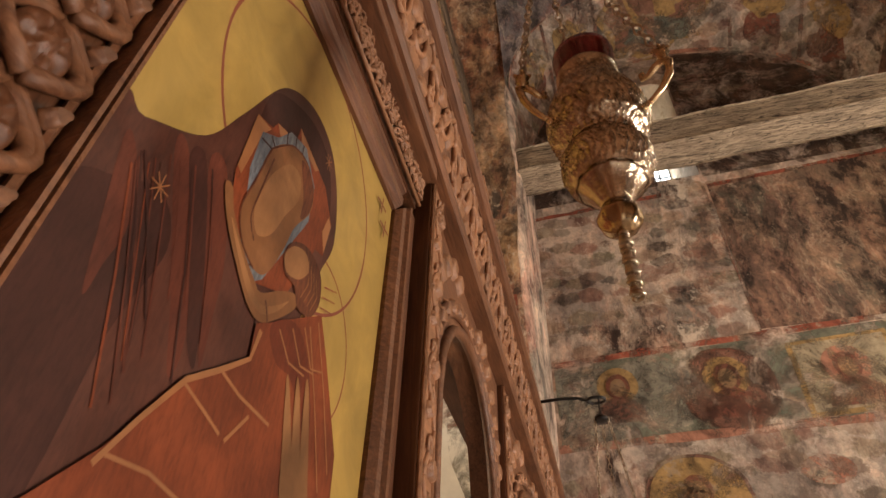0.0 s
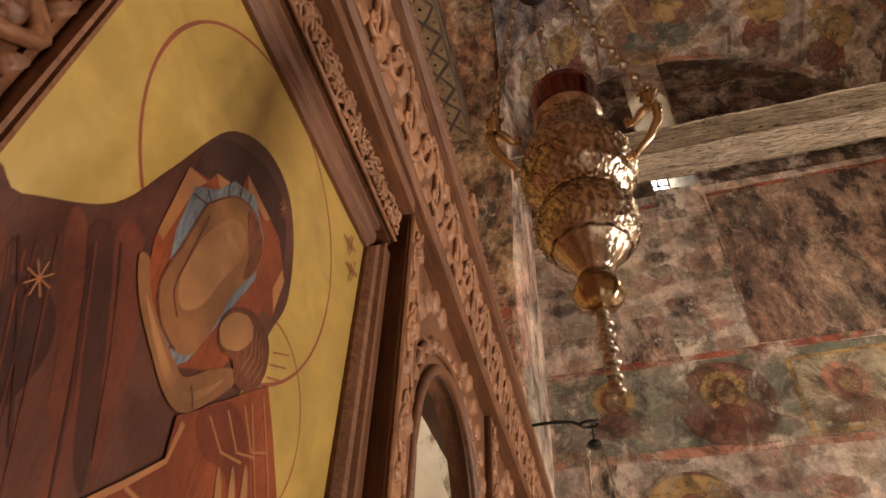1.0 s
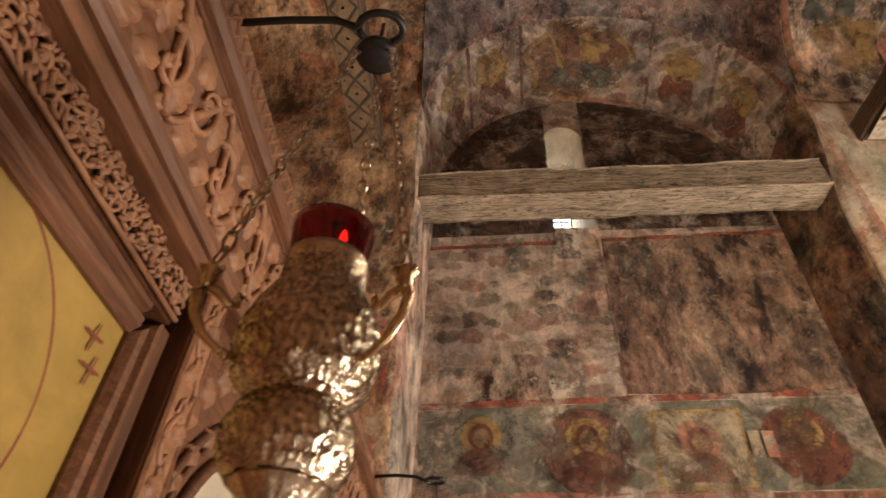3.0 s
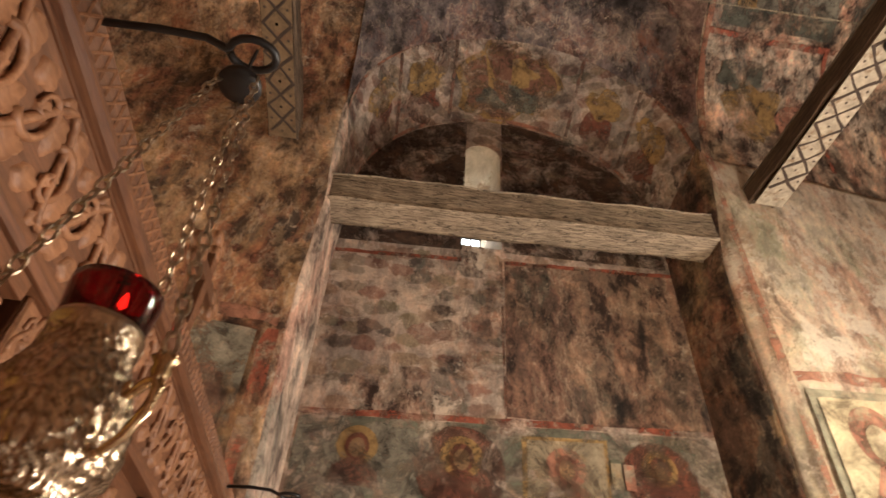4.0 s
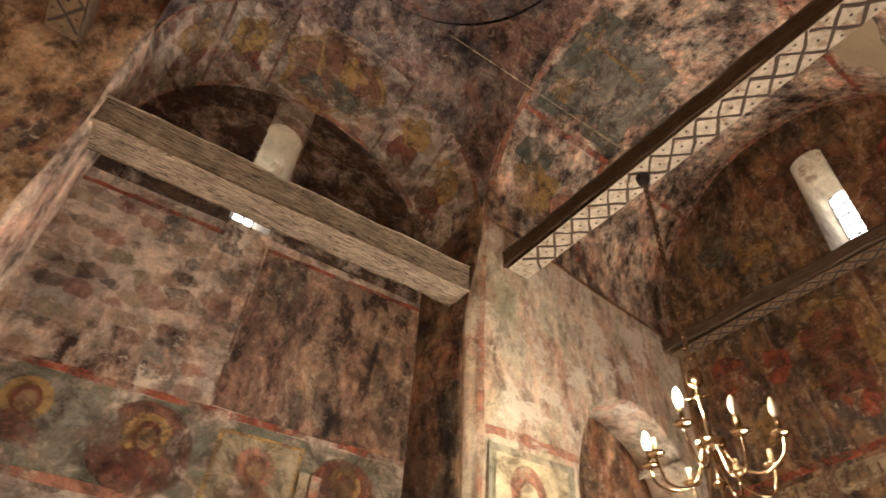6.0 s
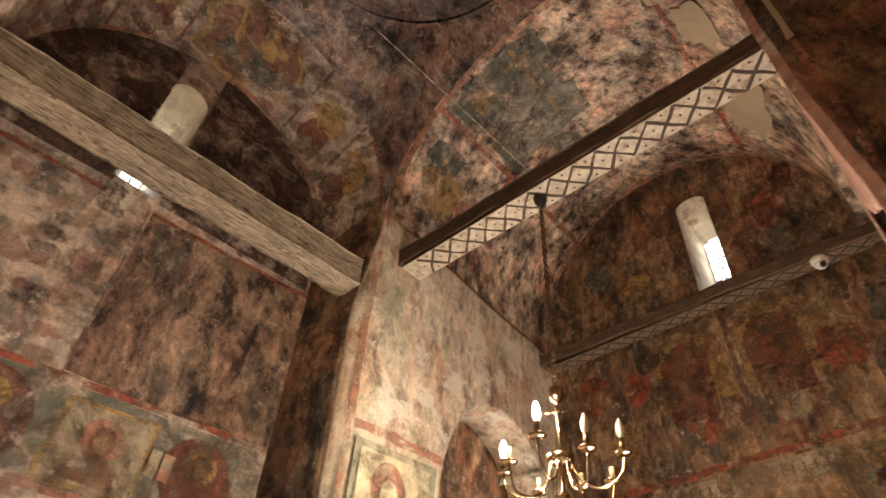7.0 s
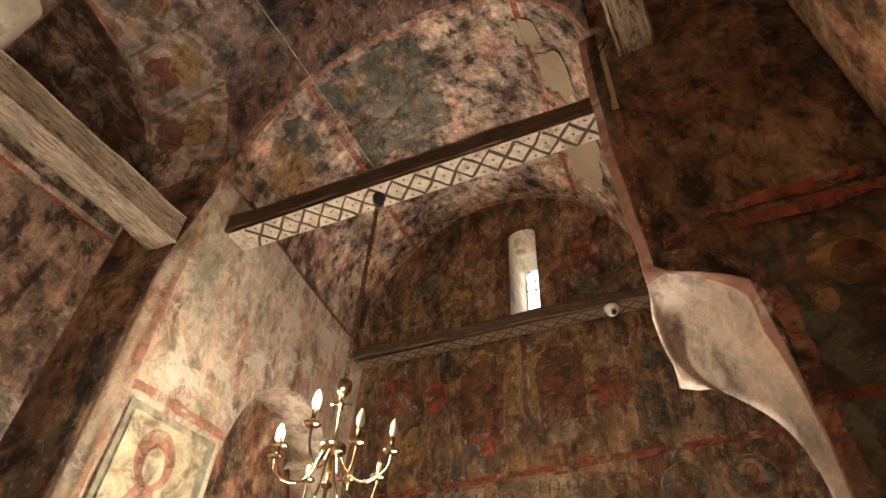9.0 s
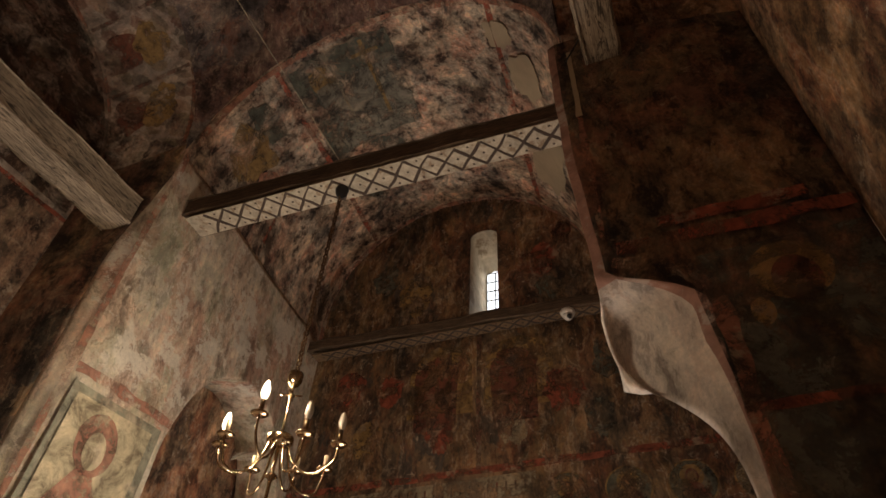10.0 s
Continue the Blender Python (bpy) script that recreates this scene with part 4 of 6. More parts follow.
def smooth_loop(pts, n=6):
    """A closed Catmull-Rom line through a few points."""
    out, m = [], len(pts)
    for i in range(m):
        p0, p1, p2, p3 = (Vector((*pts[(i + j - 1) % m], 0)) for j in range(4))
        for k in range(n):
            t = k / n
            q = 0.5 * (2 * p1 + (p2 - p0) * t + (2 * p0 - 5 * p1 + 4 * p2 - p3) * t * t + (3 * p1 - p0 - 3 * p2 + p3) * t ** 3)
            out.append((q.x, q.y))
    return out


def shape(name, pts, material, rounded=True):
    """One flat painted shape on the icon, each a little proud of the last."""
    LAYER[0] += 1
    x = XI + 0.00003 * LAYER[0]
    loop = smooth_loop(pts) if rounded else pts
    loop = [(min(max(p, 0.381), 0.6955), min(max(q, 1.451), 2.26)) for p, q in loop]
    bm = bmesh.new()
    loop = [c for i, c in enumerate(loop) if (Vector(c) - Vector(loop[i - 1])).length > 2e-4]
    vs = [bm.verts.new((x, p, q)) for p, q in loop]
    edges = [bm.edges.new((vs[i - 1], vs[i])) for i in range(len(vs))]
    bmesh.ops.triangle_fill(bm, use_beauty=True, use_dissolve=False, edges=edges)
    bm.normal_update()
    for fc in bm.faces:
        if fc.normal.x < 0:
            fc.normal_flip()
    ob = part(name, bm, material, icon)
    ob.location = (-XI, -0.54, -1.86)
    return ob


def line(name, pts, material, r=0.0012):
    LAYER[0] += 1
    bm = bmesh.new()
    tube(bm, [(XI + 0.00003 * LAYER[0], p, q) for p, q in pts], r, 4, False, 1.0)
    for v in bm.verts:
        v.co.x = XI + 0.00003 * LAYER[0] + (v.co.x - XI - 0.00003 * LAYER[0]) * 0.03
    ob = part(name, bm, material, icon)
    ob.location = (-XI, -0.54, -1.86)


def ring(name, c, r0, r1, material, w=0.0014):
    line(name, [(c[0] + r0 * math.cos(0.0873 * k), c[1] + r1 * math.sin(0.0873 * k)) for k in range(73)], material, w)


ring("halo_line", (0.530, 2.150), 0.1165, 0.1165, P_LINE)
ring("halo_line", (0.585, 2.03), 0.058, 0.062, P_LINE, 0.0009)
shape("mantle", [(0.381, 2.006), (0.398, 2.022), (0.433, 2.053), (0.452, 2.098), (0.478, 2.163), (0.515, 2.192), (0.552, 2.190), (0.577, 2.160), (0.588, 2.115), (0.577, 2.080), (0.566, 2.04), (0.555, 1.99), (0.53, 1.90), (0.52, 1.80), (0.381, 1.80)], P_MAROON)
shape("mantle_shadow", [(0.381, 1.96), (0.40, 1.985), (0.425, 2.0), (0.44, 1.98), (0.43, 1.93), (0.425, 1.86), (0.40, 1.84), (0.381, 1.86)], P_MAROON_D)
shape("hood_shadow", [(0.470, 2.145), (0.515, 2.178), (0.550, 2.176), (0.568, 2.150), (0.576, 2.11), (0.566, 2.10), (0.54, 2.14), (0.50, 2.14), (0.47, 2.09)], P_MAROON_D)
# long folds of the mantle, broad and soft
shape("fold", [(0.419, 2.027), (0.427, 2.034), (0.451, 1.994), (0.470, 1.953), (0.468, 1.932), (0.452, 1.964)], P_MAROON_L)
shape("fold", [(0.442, 2.043), (0.455, 2.052), (0.477, 2.008), (0.483, 1.974), (0.485, 1.946), (0.468, 1.986)], P_MAROON_L)
shape("fold", [(0.394, 2.007), (0.405, 2.000), (0.416, 1.972), (0.414, 1.950), (0.412, 1.934), (0.404, 1.963)], P_MAROON_L)
shape("fold_shadow", [(0.429, 2.032), (0.440, 2.041), (0.467, 1.988), (0.482, 1.946), (0.472, 1.952), (0.452, 1.993)], P_MAROON_D)
rnd = random.Random(7)
for k in range(14):
    t = rnd.uniform(0.0, 1.0)
    a = (lerp(0.40, 0.456, t) + rnd.uniform(-0.003, 0.003), lerp(2.01, 2.055, t) - rnd.uniform(0.0, 0.02))
    b = (a[0] + rnd.uniform(0.025, 0.04), a[1] - rnd.uniform(0.06, 0.10))
    m = (lerp(a[0], b[0], 0.5) + rnd.uniform(0.0, 0.004), lerp(a[1], b[1], 0.5))
    line("fold", [a, m, b], (P_ROBE if k % 4 == 0 else P_MAROON_L) if k % 3 else P_MAROON_D, rnd.uniform(0.0004, 0.0010))
# hood lining in stiff facets, cap, and the plain oval inside
shape("hood_lining", [(0.462, 2.111), (0.461, 2.058), (0.468, 2.033), (0.500, 2.010), (0.540, 2.030), (0.562, 2.087), (0.574, 2.091), (0.577, 2.125), (0.557, 2.146), (0.542, 2.149), (0.507, 2.155), (0.506, 2.138), (0.482, 2.128), (0.479, 2.119)], P_ROBE, False)
shape("lining_facet", [(0.462, 2.111), (0.461, 2.062), (0.466, 2.060), (0.472, 2.104), (0.478, 2.116)], P_ROBE_L, False)
shape("lining_facet", [(0.482, 2.128), (0.488, 2.122), (0.507, 2.140), (0.505, 2.139)], P_ROBE_L, False)
shape("lining_facet", [(0.507, 2.155), (0.512, 2.146), (0.538, 2.143), (0.542, 2.149)], P_ROBE_L, False)
shape("lining_facet", [(0.566, 2.108), (0.574, 2.093), (0.577, 2.123), (0.571, 2.128)], P_ROBE_L, False)
shape("cap", [(0.471, 2.105), (0.471, 2.072), (0.485, 2.020), (0.502, 2.010), (0.512, 2.020), (0.545, 2.098), (0.542, 2.130), (0.520, 2.148), (0.498, 2.139), (0.487, 2.119)], P_BLUE, False)
for pts in ([(0.472, 2.100), (0.484, 2.104)], [(0.480, 2.112), (0.487, 2.108)], [(0.494, 2.136), (0.497, 2.124)], [(0.505, 2.141), (0.508, 2.130)], [(0.516, 2.146), (0.517, 2.134)], [(0.486, 2.022), (0.492, 2.028)], [(0.494, 2.015), (0.500, 2.022)]):
    line("cap_fold", pts, P_MAROON_D, 0.0007)
shape("face", [(0.484, 2.104), (0.503, 2.130), (0.525, 2.137), (0.541, 2.126), (0.544, 2.106), (0.530, 2.078), (0.524, 2.053), (0.514, 2.026), (0.501, 2.019), (0.485, 2.025), (0.475, 2.042), (0.479, 2.069)], P_FLESH)
shape("face_light", [(0.496, 2.098), (0.508, 2.116), (0.522, 2.118), (0.526, 2.100), (0.516, 2.075), (0.508, 2.052), (0.495, 2.040), (0.486, 2.052), (0.489, 2.078)], P_FLESH_L)
shape("face_shade", [(0.518, 2.132), (0.532, 2.134), (0.542, 2.124), (0.543, 2.106), (0.534, 2.090), (0.531, 2.108)], P_HAIR)
for pts in ([(0.484, 2.104), (0.479, 2.069), (0.475, 2.042), (0.485, 2.025), (0.501, 2.019)], [(0.489, 2.100), (0.486, 2.066), (0.485, 2.045), (0.494, 2.034)], [(0.484, 2.104), (0.503, 2.130), (0.525, 2.137), (0.541, 2.126)]):
    line("face_outline", smooth_loop(pts + pts[-2:0:-1])[:6 * len(pts) - 5], P_HAIR, 0.0008)
shape("sleeve", [(0.457, 2.043), (0.463, 2.046), (0.470, 2.035), (0.484, 2.024), (0.504, 2.014), (0.514, 2.012), (0.532, 2.027), (0.549, 2.037), (0.553, 2.029), (0.535, 2.008), (0.520, 1.996), (0.505, 1.997), (0.483, 2.012), (0.466, 2.027)], P_FLESH)
shape("sleeve_light", [(0.470, 2.030), (0.486, 2.020), (0.504, 2.009), (0.518, 2.006), (0.534, 2.018), (0.544, 2.028), (0.534, 2.013), (0.519, 2.001), (0.504, 2.002), (0.484, 2.016)], P_FLESH_L)
line("sleeve_outline", [(0.520, 2.011), (0.524, 2.006), (0.527, 2.001)], P_HAIR, 0.0008)
shape("small_head", [(0.526, 2.053), (0.533, 2.068), (0.552, 2.079), (0.575, 2.075), (0.582, 2.055), (0.573, 2.036), (0.555, 2.031), (0.546, 2.041), (0.532, 2.041)], P_HAIR)
shape("small_face", [(0.527, 2.052), (0.535, 2.066), (0.550, 2.073), (0.559, 2.065), (0.550, 2.050), (0.534, 2.043)], P_FLESH_L)
for k in range(4):
    line("hair_line", [(0.556 + 0.005 * k, 2.072 - 0.002 * k), (0.562 + 0.005 * k, 2.055), (0.556 + 0.005 * k, 2.040)], P_FLESH, 0.0005)
for k in range(3):
    line("halo_line", [(0.584, 2.052 + 0.009 * k), (0.604, 2.060 + 0.010 * k)], P_LINE, 0.0006)
shape("robe", [(0.517, 1.993), (0.531, 2.003), (0.567, 2.032), (0.588, 2.048), (0.606, 2.025), (0.643, 1.971), (0.66, 1.80), (0.43, 1.80), (0.42, 1.86), (0.448, 1.892), (0.477, 1.936), (0.519, 1.972)], P_ROBE, False)
shape("robe_fold", [(0.531, 2.001), (0.556, 2.020), (0.580, 2.010), (0.600, 1.975), (0.590, 1.965), (0.566, 1.985), (0.545, 1.985)], P_ROBE_D)
for k in range(6):
    line("robe_fold", [(0.534 + 0.007 * k, 2.000 + 0.005 * k), (0.552 + 0.007 * k, 1.990 + 0.003 * k), (0.574 + 0.006 * k, 1.992 + 0.004 * k)], P_ROBE_L if k % 2 else P_ROBE_D, 0.0008)
line("trim", [(0.446, 1.885), (0.460, 1.909), (0.478, 1.936), (0.500, 1.954), (0.520, 1.972), (0.523, 1.992)], P_ROBE_L, 0.0018)
for pts, r in (([(0.478, 1.934), (0.496, 1.930), (0.512, 1.926)], 0.0010), ([(0.501, 1.953), (0.519, 1.950), (0.553, 1.950)], 0.0011), ([(0.517, 1.925), (0.532, 1.945)], 0.0013), ([(0.45, 1.89), (0.475, 1.893), (0.50, 1.89)], 0.0010), ([(0.575, 2.030), (0.602, 1.985), (0.625, 1.940)], 0.0008), ([(0.585, 2.040), (0.612, 1.998), (0.635, 1.955)], 0.0008)):
    line("robe_highlight", pts, P_ROBE_L, r)
for k in range(3):
    u = 0.560 + 0.012 * k
    shape("lower_hand", [(u, 1.984 + 0.005 * k), (u + 0.007, 1.978 + 0.005 * k), (u + 0.024, 1.945), (u + 0.034, 1.915), (u + 0.022, 1.915), (u + 0.010, 1.950)], P_FLESH_L)
for cy, cz in ((0.420, 1.999), (0.551, 2.168)):
    for a in range(4):
        line("star", [(cy - 0.006 * math.cos(a * 0.785), cz - 0.008 * math.sin(a * 0.785)), (cy + 0.006 * math.cos(a * 0.785), cz + 0.008 * math.sin(a * 0.785))], P_ROBE_L, 0.0004)
# unreadable lettering as plain bars
for cy, cz in ((0.408, 2.222), (0.664, 2.235), (0.676, 2.214)):
    line("lettering_bar", [(cy - 0.012, cz), (cy + 0.012, cz + 0.002)], P_LINE, 0.0014)
    line("lettering_bar", [(cy, cz - 0.012), (cy + 0.002, cz + 0.012)], P_LINE, 0.0012)


# ---- hanging oil lamps ----
def chain(bm, a, b, links, r=0.0028, wire=0.0007, sag=0.0):
    a, b = Vector(a), Vector(b)
    d = (b - a) / links
    q = d.to_track_quat("Z", "Y")
    for k in range(links):
        c = a + d * (k + 0.5)
        pts = []
        for t in range(10):
            ang = 6.28319 * t / 10
            v = Vector((r * math.cos(ang), 0, 0.62 * d.length * math.sin(ang)))
            if k % 2:
                v = Vector((0, v.x, v.z))
            pts.append(c + q @ v)
        tube(bm, pts, wire, 4, True)


def oil_lamp(x, y, z, full=True):
    """Embossed brass votive lamp on three chains under an iron hook; z is the glass rim."""
    root = empty("oil_lamp", (x, y, z), "embossed brass hanging oil lamp with a red glass", "oil lamp", "hanging lamps")
    bm = bmesh.new()

    def emboss(a, h):
        p = Vector((math.cos(a) * 3.3, math.sin(a) * 3.3, h * 110))
        w = noise.noise_vector(p * 0.8)
        v = noise.noise(p * 2.3 + 1.1 * w)
        ridge = max(0.0, 1 - 3.2 * abs(v))
        edge = smooth(-0.157, -0.151, h) * smooth(-0.026, -0.034, h)
        return 1 + edge * (0.060 * ridge - 0.025 + 0.015 * noise.noise(p * 6.0))

    prof = [(0.0235, -0.020), (0.0252, -0.024), (0.0238, -0.030), (0.0236, -0.038), (0.0262, -0.048), (0.0325, -0.062), (0.0368, -0.077), (0.0376, -0.090), (0.0346, -0.104), (0.0262, -0.112), (0.0244, -0.117), (0.0282, -0.123), (0.0316, -0.132), (0.0312, -0.142), (0.0278, -0.151), (0.0236, -0.157)]
    fine = []
    for (r0, z0), (r1, z1) in zip(prof, prof[1:]):
        fine += [(lerp(r0, r1, t / 7), lerp(z0, z1, t / 7)) for t in range(7)]
    lathe(bm, fine + [prof[-1]], 170, (0, 0, 0), emboss)
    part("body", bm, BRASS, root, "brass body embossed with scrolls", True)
    bm = bmesh.new()
    lathe(bm, [(0.0236, -0.1565), (0.0214, -0.158), (0.0188, -0.161), (0.0160, -0.165), (0.0136, -0.169), (0.0118, -0.173), (0.0104, -0.1755), (0.0090, -0.177), (0.0100, -0.1785)], 96, (0, 0, 0), lambda a, h: 1 + 0.035 * abs(math.cos(6 * a)))
    part("fluted_cone", bm, BRASS, root, "plain fluted brass cone", True)
    bm = bmesh.new()
    lathe(bm, [(0.004, -0.174)] + [(0.0138 * math.sin(0.196 * k) + 0.0005, -0.190 + 0.0125 * math.cos(0.196 * k)) for k in range(1, 16)] + [(0.002, -0.2025)], 48, (0, 0, 0), lambda a, h: 1 + 0.03 * math.cos(8 * a))
    part("ball", bm, BRASS_PLAIN, root, "brass ball finial", True)
    bm = bmesh.new()
    rnd = random.Random(2)
    tube(bm, [((0.0016 + 0.0024 * abs(math.sin(0.28 * t)) * smooth(0, 14, t)) * math.cos(1.1 * t), (0.0016 + 0.0024 * abs(math.sin(0.28 * t)) * smooth(0, 14, t)) * math.sin(1.1 * t), -0.200 - 0.00072 * t) for t in range(78)], 0.0015, 6)
    part("pendant", bm, SILVER, root, "twisted metal drop", True)
    bm = bmesh.new()
    lathe(bm, [(0.0215, -0.034), (0.0235, -0.018), (0.0255, 0.0), (0.0258, 0.006), (0.0246, 0.0062), (0.0240, 0.0), (0.0222, -0.017), (0.020, -0.030)], 48)
    part("glass", bm, RED_GLASS, root, "dark red glass cup", True)
    bm = bmesh.new()
    tube(bm, [(0, 0, -0.02), (0, 0, 0.016)], 0.0012, 6)
    tube(bm, [(-0.004, 0, 0.013), (0.004, 0, 0.013)], 0.0012, 6)
    part("wick_cross", bm, IRON, root, "small black cross")
    bm = bmesh.new()
    lathe(bm, [(0.0005, -0.016), (0.0025, -0.013), (0.0018, -0.008), (0.0003, -0.004)], 10, (0.008, -0.006, 0.006))
    part("flame", bm, FLAME, root, "small flame", True)
    hub_z, hx, hy = 0.295, -0.010, 0.041
    for k in range(3):
        ang = -0.52 + k * 2.0944
        c, s = math.cos(ang), math.sin(ang)
        bm = bmesh.new()
        # sweeps out from the belly, turns back inwards like a beak and carries a small flower
        knots = [(0.034, -0.103), (0.043, -0.101), (0.053, -0.095), (0.0605, -0.085), (0.0635, -0.073), (0.0600, -0.0665), (0.0520, -0.0685), (0.0450, -0.0735), (0.0395, -0.0725), (0.0385, -0.0665), (0.0415, -0.0645)]
        pts = [Vector(((0.006 + 0.88 * r) * c, (0.006 + 0.88 * r) * s, h + 0.004)) for r, h in knots]
        tube(bm, pts, [0.0018, 0.0022, 0.0026, 0.0030, 0.0033, 0.0034, 0.0030, 0.0024, 0.0018, 0.0013, 0.0008], 8)
        for i in range(len(pts) - 2):
            for t in (0.0, 0.33, 0.67):
                q = pts[i].lerp(pts[i + 1], t)
                lathe(bm, [(0.0004, -0.0016), (0.0016, 0.0), (0.0004, 0.0016)], 5, q + Vector((0.0024 * c, 0.0024 * s, 0.0014)))
        lathe(bm, [(0.0004, -0.0035), (0.0034, 0.0), (0.0004, 0.0035)], 8, pts[0] + Vector((0.004 * c, 0.004 * s, 0.0)))
        p = Vector((0.0590 * c, 0.0590 * s, -0.056))
        lathe(bm, [(0.0030, -0.008), (0.0045, -0.004), (0.0040, 0.0), (0.0062, 0.004), (0.0030, 0.0075), (0.0008, 0.010)], 10, p, lambda a, h: 1 + 0.16 * math.cos(5 * a))
        for j in range(5):
            a = ang + 1.2566 * j
            lathe(bm, [(0.0003, -0.0018), (0.0018, 0.0), (0.0003, 0.0018)], 6, p + Vector((0.0058 * math.cos(a), 0.0058 * math.sin(a), 0.0055)))
        part("bracket", bm, BRASS_CAST, root, "cast brass bird bracket", True)
        bm = bmesh.new()
        chain(bm, p + Vector((0, 0, 0.008)), (hx + 0.018 * c, hy + 0.018 * s, hub_z), 24, 0.0036, 0.0012)
        part("chain", bm, SILVER, root, "thin linked chain")
    bm = bmesh.new()
    lathe(bm, [(0.003, hub_z + 0.014), (0.012, hub_z + 0.010), (0.0195, hub_z + 0.002), (0.0205, hub_z - 0.003), (0.019, hub_z - 0.006), (0.004, hub_z - 0.008)], 28, (hx, hy, 0))
    part("canopy", bm, IRON, root, "dark domed chain cap", True)
    bm = bmesh.new()
    tube(bm, [(hx, hy, hub_z + 0.01), (hx, hy, hub_z + 0.062)], 0.002, 6)
    part("hanger", bm, IRON, root)
    root.scale = (0.9, 0.9, 0.87)
    return root


def lamp_hook(x, y, z, x0):
    """Black iron rod from the cornice ending in a ring."""
    root = empty("lamp_hook", (x0, y, z), "black iron rod with a ring end on the cornice", "hook", "lamp hooks")
    bm = bmesh.new()
    L = x - x0
    pts = [(0, 0, 0.0), (L * 0.4, 0, 0.004), (L * 0.72, 0, 0.002), (L * 0.86, 0.004, -0.004)]
    r = 0.021
    pts += [(L + 0.004 + r * math.cos(math.pi + 0.42 * k + 0.3), 0.006 + 0.75 * r * math.sin(math.pi + 0.42 * k + 0.3), -0.004) for k in range(15)]
    tube(bm, pts, 0.0038, 8)
    part("rod", bm, IRON, root, "", True)
    return root


oil_lamp(LAMP[0], LAMP[1], 2.218)
lamp_hook(0.374, 0.574, 2.530, 0.238)
oil_lamp(0.392, 1.600, 2.208)
lamp_hook(0.374, 1.634, 2.520, 0.238)


# ---- chandelier ----
ch = empty("chandelier", (CH[0], CH[1], 2.985), "brass chandelier with candle bulbs hung from the lattice beam", "chandelier")
zc = 2.985
bm = bmesh.new()
lathe(bm, [(0.004, 0.385), (0.012, 0.383), (0.026, 0.378), (0.030, 0.372), (0.030, 0.340), (0.022, 0.322), (0.006, 0.312), (0.0055, 0.285), (0.016, 0.279), (0.0185, 0.274), (0.006, 0.268), (0.0055, 0.120), (0.014, 0.112), (0.046, 0.106), (0.050, 0.100), (0.050, 0.082), (0.044, 0.074), (0.014, 0.070), (0.008, 0.060), (0.0075, -0.03), (0.020, -0.040), (0.024, -0.048), (0.010, -0.056), (0.007, -0.07), (0.007, -0.13), (0.012, -0.14), (0.004, -0.16)], 32)
part("stem", bm, BRASS_PLAIN, ch, "turned brass stem with a cup and hub", True)
bm = bmesh.new()
for a in (0.4, 0.4 + math.pi / 2):
    tube(bm, [(0.042 * math.cos(a + math.pi), 0.042 * math.sin(a + math.pi), 0.276), (0.042 * math.cos(a), 0.042 * math.sin(a), 0.276)], 0.004, 8)
part("cross_pin", bm, BRASS_PLAIN, ch, "", True)
LIT = {2, 4}
NO_BULB = {0, 1, 3, 7}
for k in range(8):
    ang = 0.25 + k * math.pi / 4
    c, s = math.cos(ang), math.sin(ang)
    low = k % 2
    R = 0.225 if not low else 0.200
    lift = 0.010 if not low else -0.022
    bm = bmesh.new()
    pts = [(0.036, 0.076), (0.046, 0.040), (0.075, -0.015 + lift), (0.125, -0.045 + lift), (0.175, -0.035 + lift), (R - 0.010, 0.000 + lift), (R, 0.045 + lift), (R, 0.060 + lift)]
    fine = []
    for i in range(len(pts) - 1):
        for t in range(6):
            p0, p1, p2, p3 = (Vector((*pts[min(max(i + j - 1, 0), len(pts) - 1)], 0)) for j in range(4))
            f = t / 6
            q = 0.5 * (2 * p1 + (p2 - p0) * f + (2 * p0 - 5 * p1 + 4 * p2 - p3) * f * f + (3 * p1 - p0 - 3 * p2 + p3) * f ** 3)
            fine.append((q.x * c, q.x * s, q.y))
    fine.append((R * c, R * s, 0.060 + lift))
    tube(bm, fine, 0.0048, 8)
    arm = part("arm", bm, BRASS_PLAIN, ch, "curved brass arm", True)
    bm = bmesh.new()
    lathe(bm, [(0.006, 0.054), (0.026, 0.058), (0.032, 0.064), (0.030, 0.066), (0.010, 0.064), (0.0115, 0.068), (0.0115, 0.074), (0.006, 0.075)], 24, (R * c, R * s, lift))
    part("drip_pan", bm, BRASS_PLAIN, arm, "", True)
    bm = bmesh.new()
    lathe(bm, [(0.0085, 0.072), (0.0088, 0.118), (0.006, 0.119)], 16, (R * c, R * s, lift))
    part("candle_sleeve", bm, CANDLE if k in NO_BULB else BRASS_DARK, arm, "", True)
    if k in NO_BULB:
        continue
    bm = bmesh.new()
    lathe(bm, [(0.006, 0.118), (0.0105, 0.126), (0.0140, 0.138), (0.0150, 0.150), (0.0135, 0.164), (0.009, 0.180), (0.0035, 0.192)], 18, (R * c, R * s, lift))
    part("bulb", bm, BULB_ON if k in LIT else BULB_OFF, arm, "lit candle bulb" if k in LIT else "unlit candle bulb", True)
    if k in LIT:
        lamp("chandelier_light", "POINT", 23.0, WARM, (CH[0] + R * c * 1.02, CH[1] + R * s * 1.02, zc + 0.222 + lift), 0.03)
bm = bmesh.new()
chain(bm, (0, 0, 0.385), (0, 0, 1.475), 44, 0.0095, 0.0042)
part("chain", bm, CHAIN_BRONZE, ch, "long link chain")
bm = bmesh.new()
lathe(bm, [(0.008, 1.435), (0.030, 1.465), (0.036, 1.495), (0.03, 1.51), (0.005, 1.515)], 18)
part("ceiling_cup", bm, IRON, ch, "dark hook cup", True)


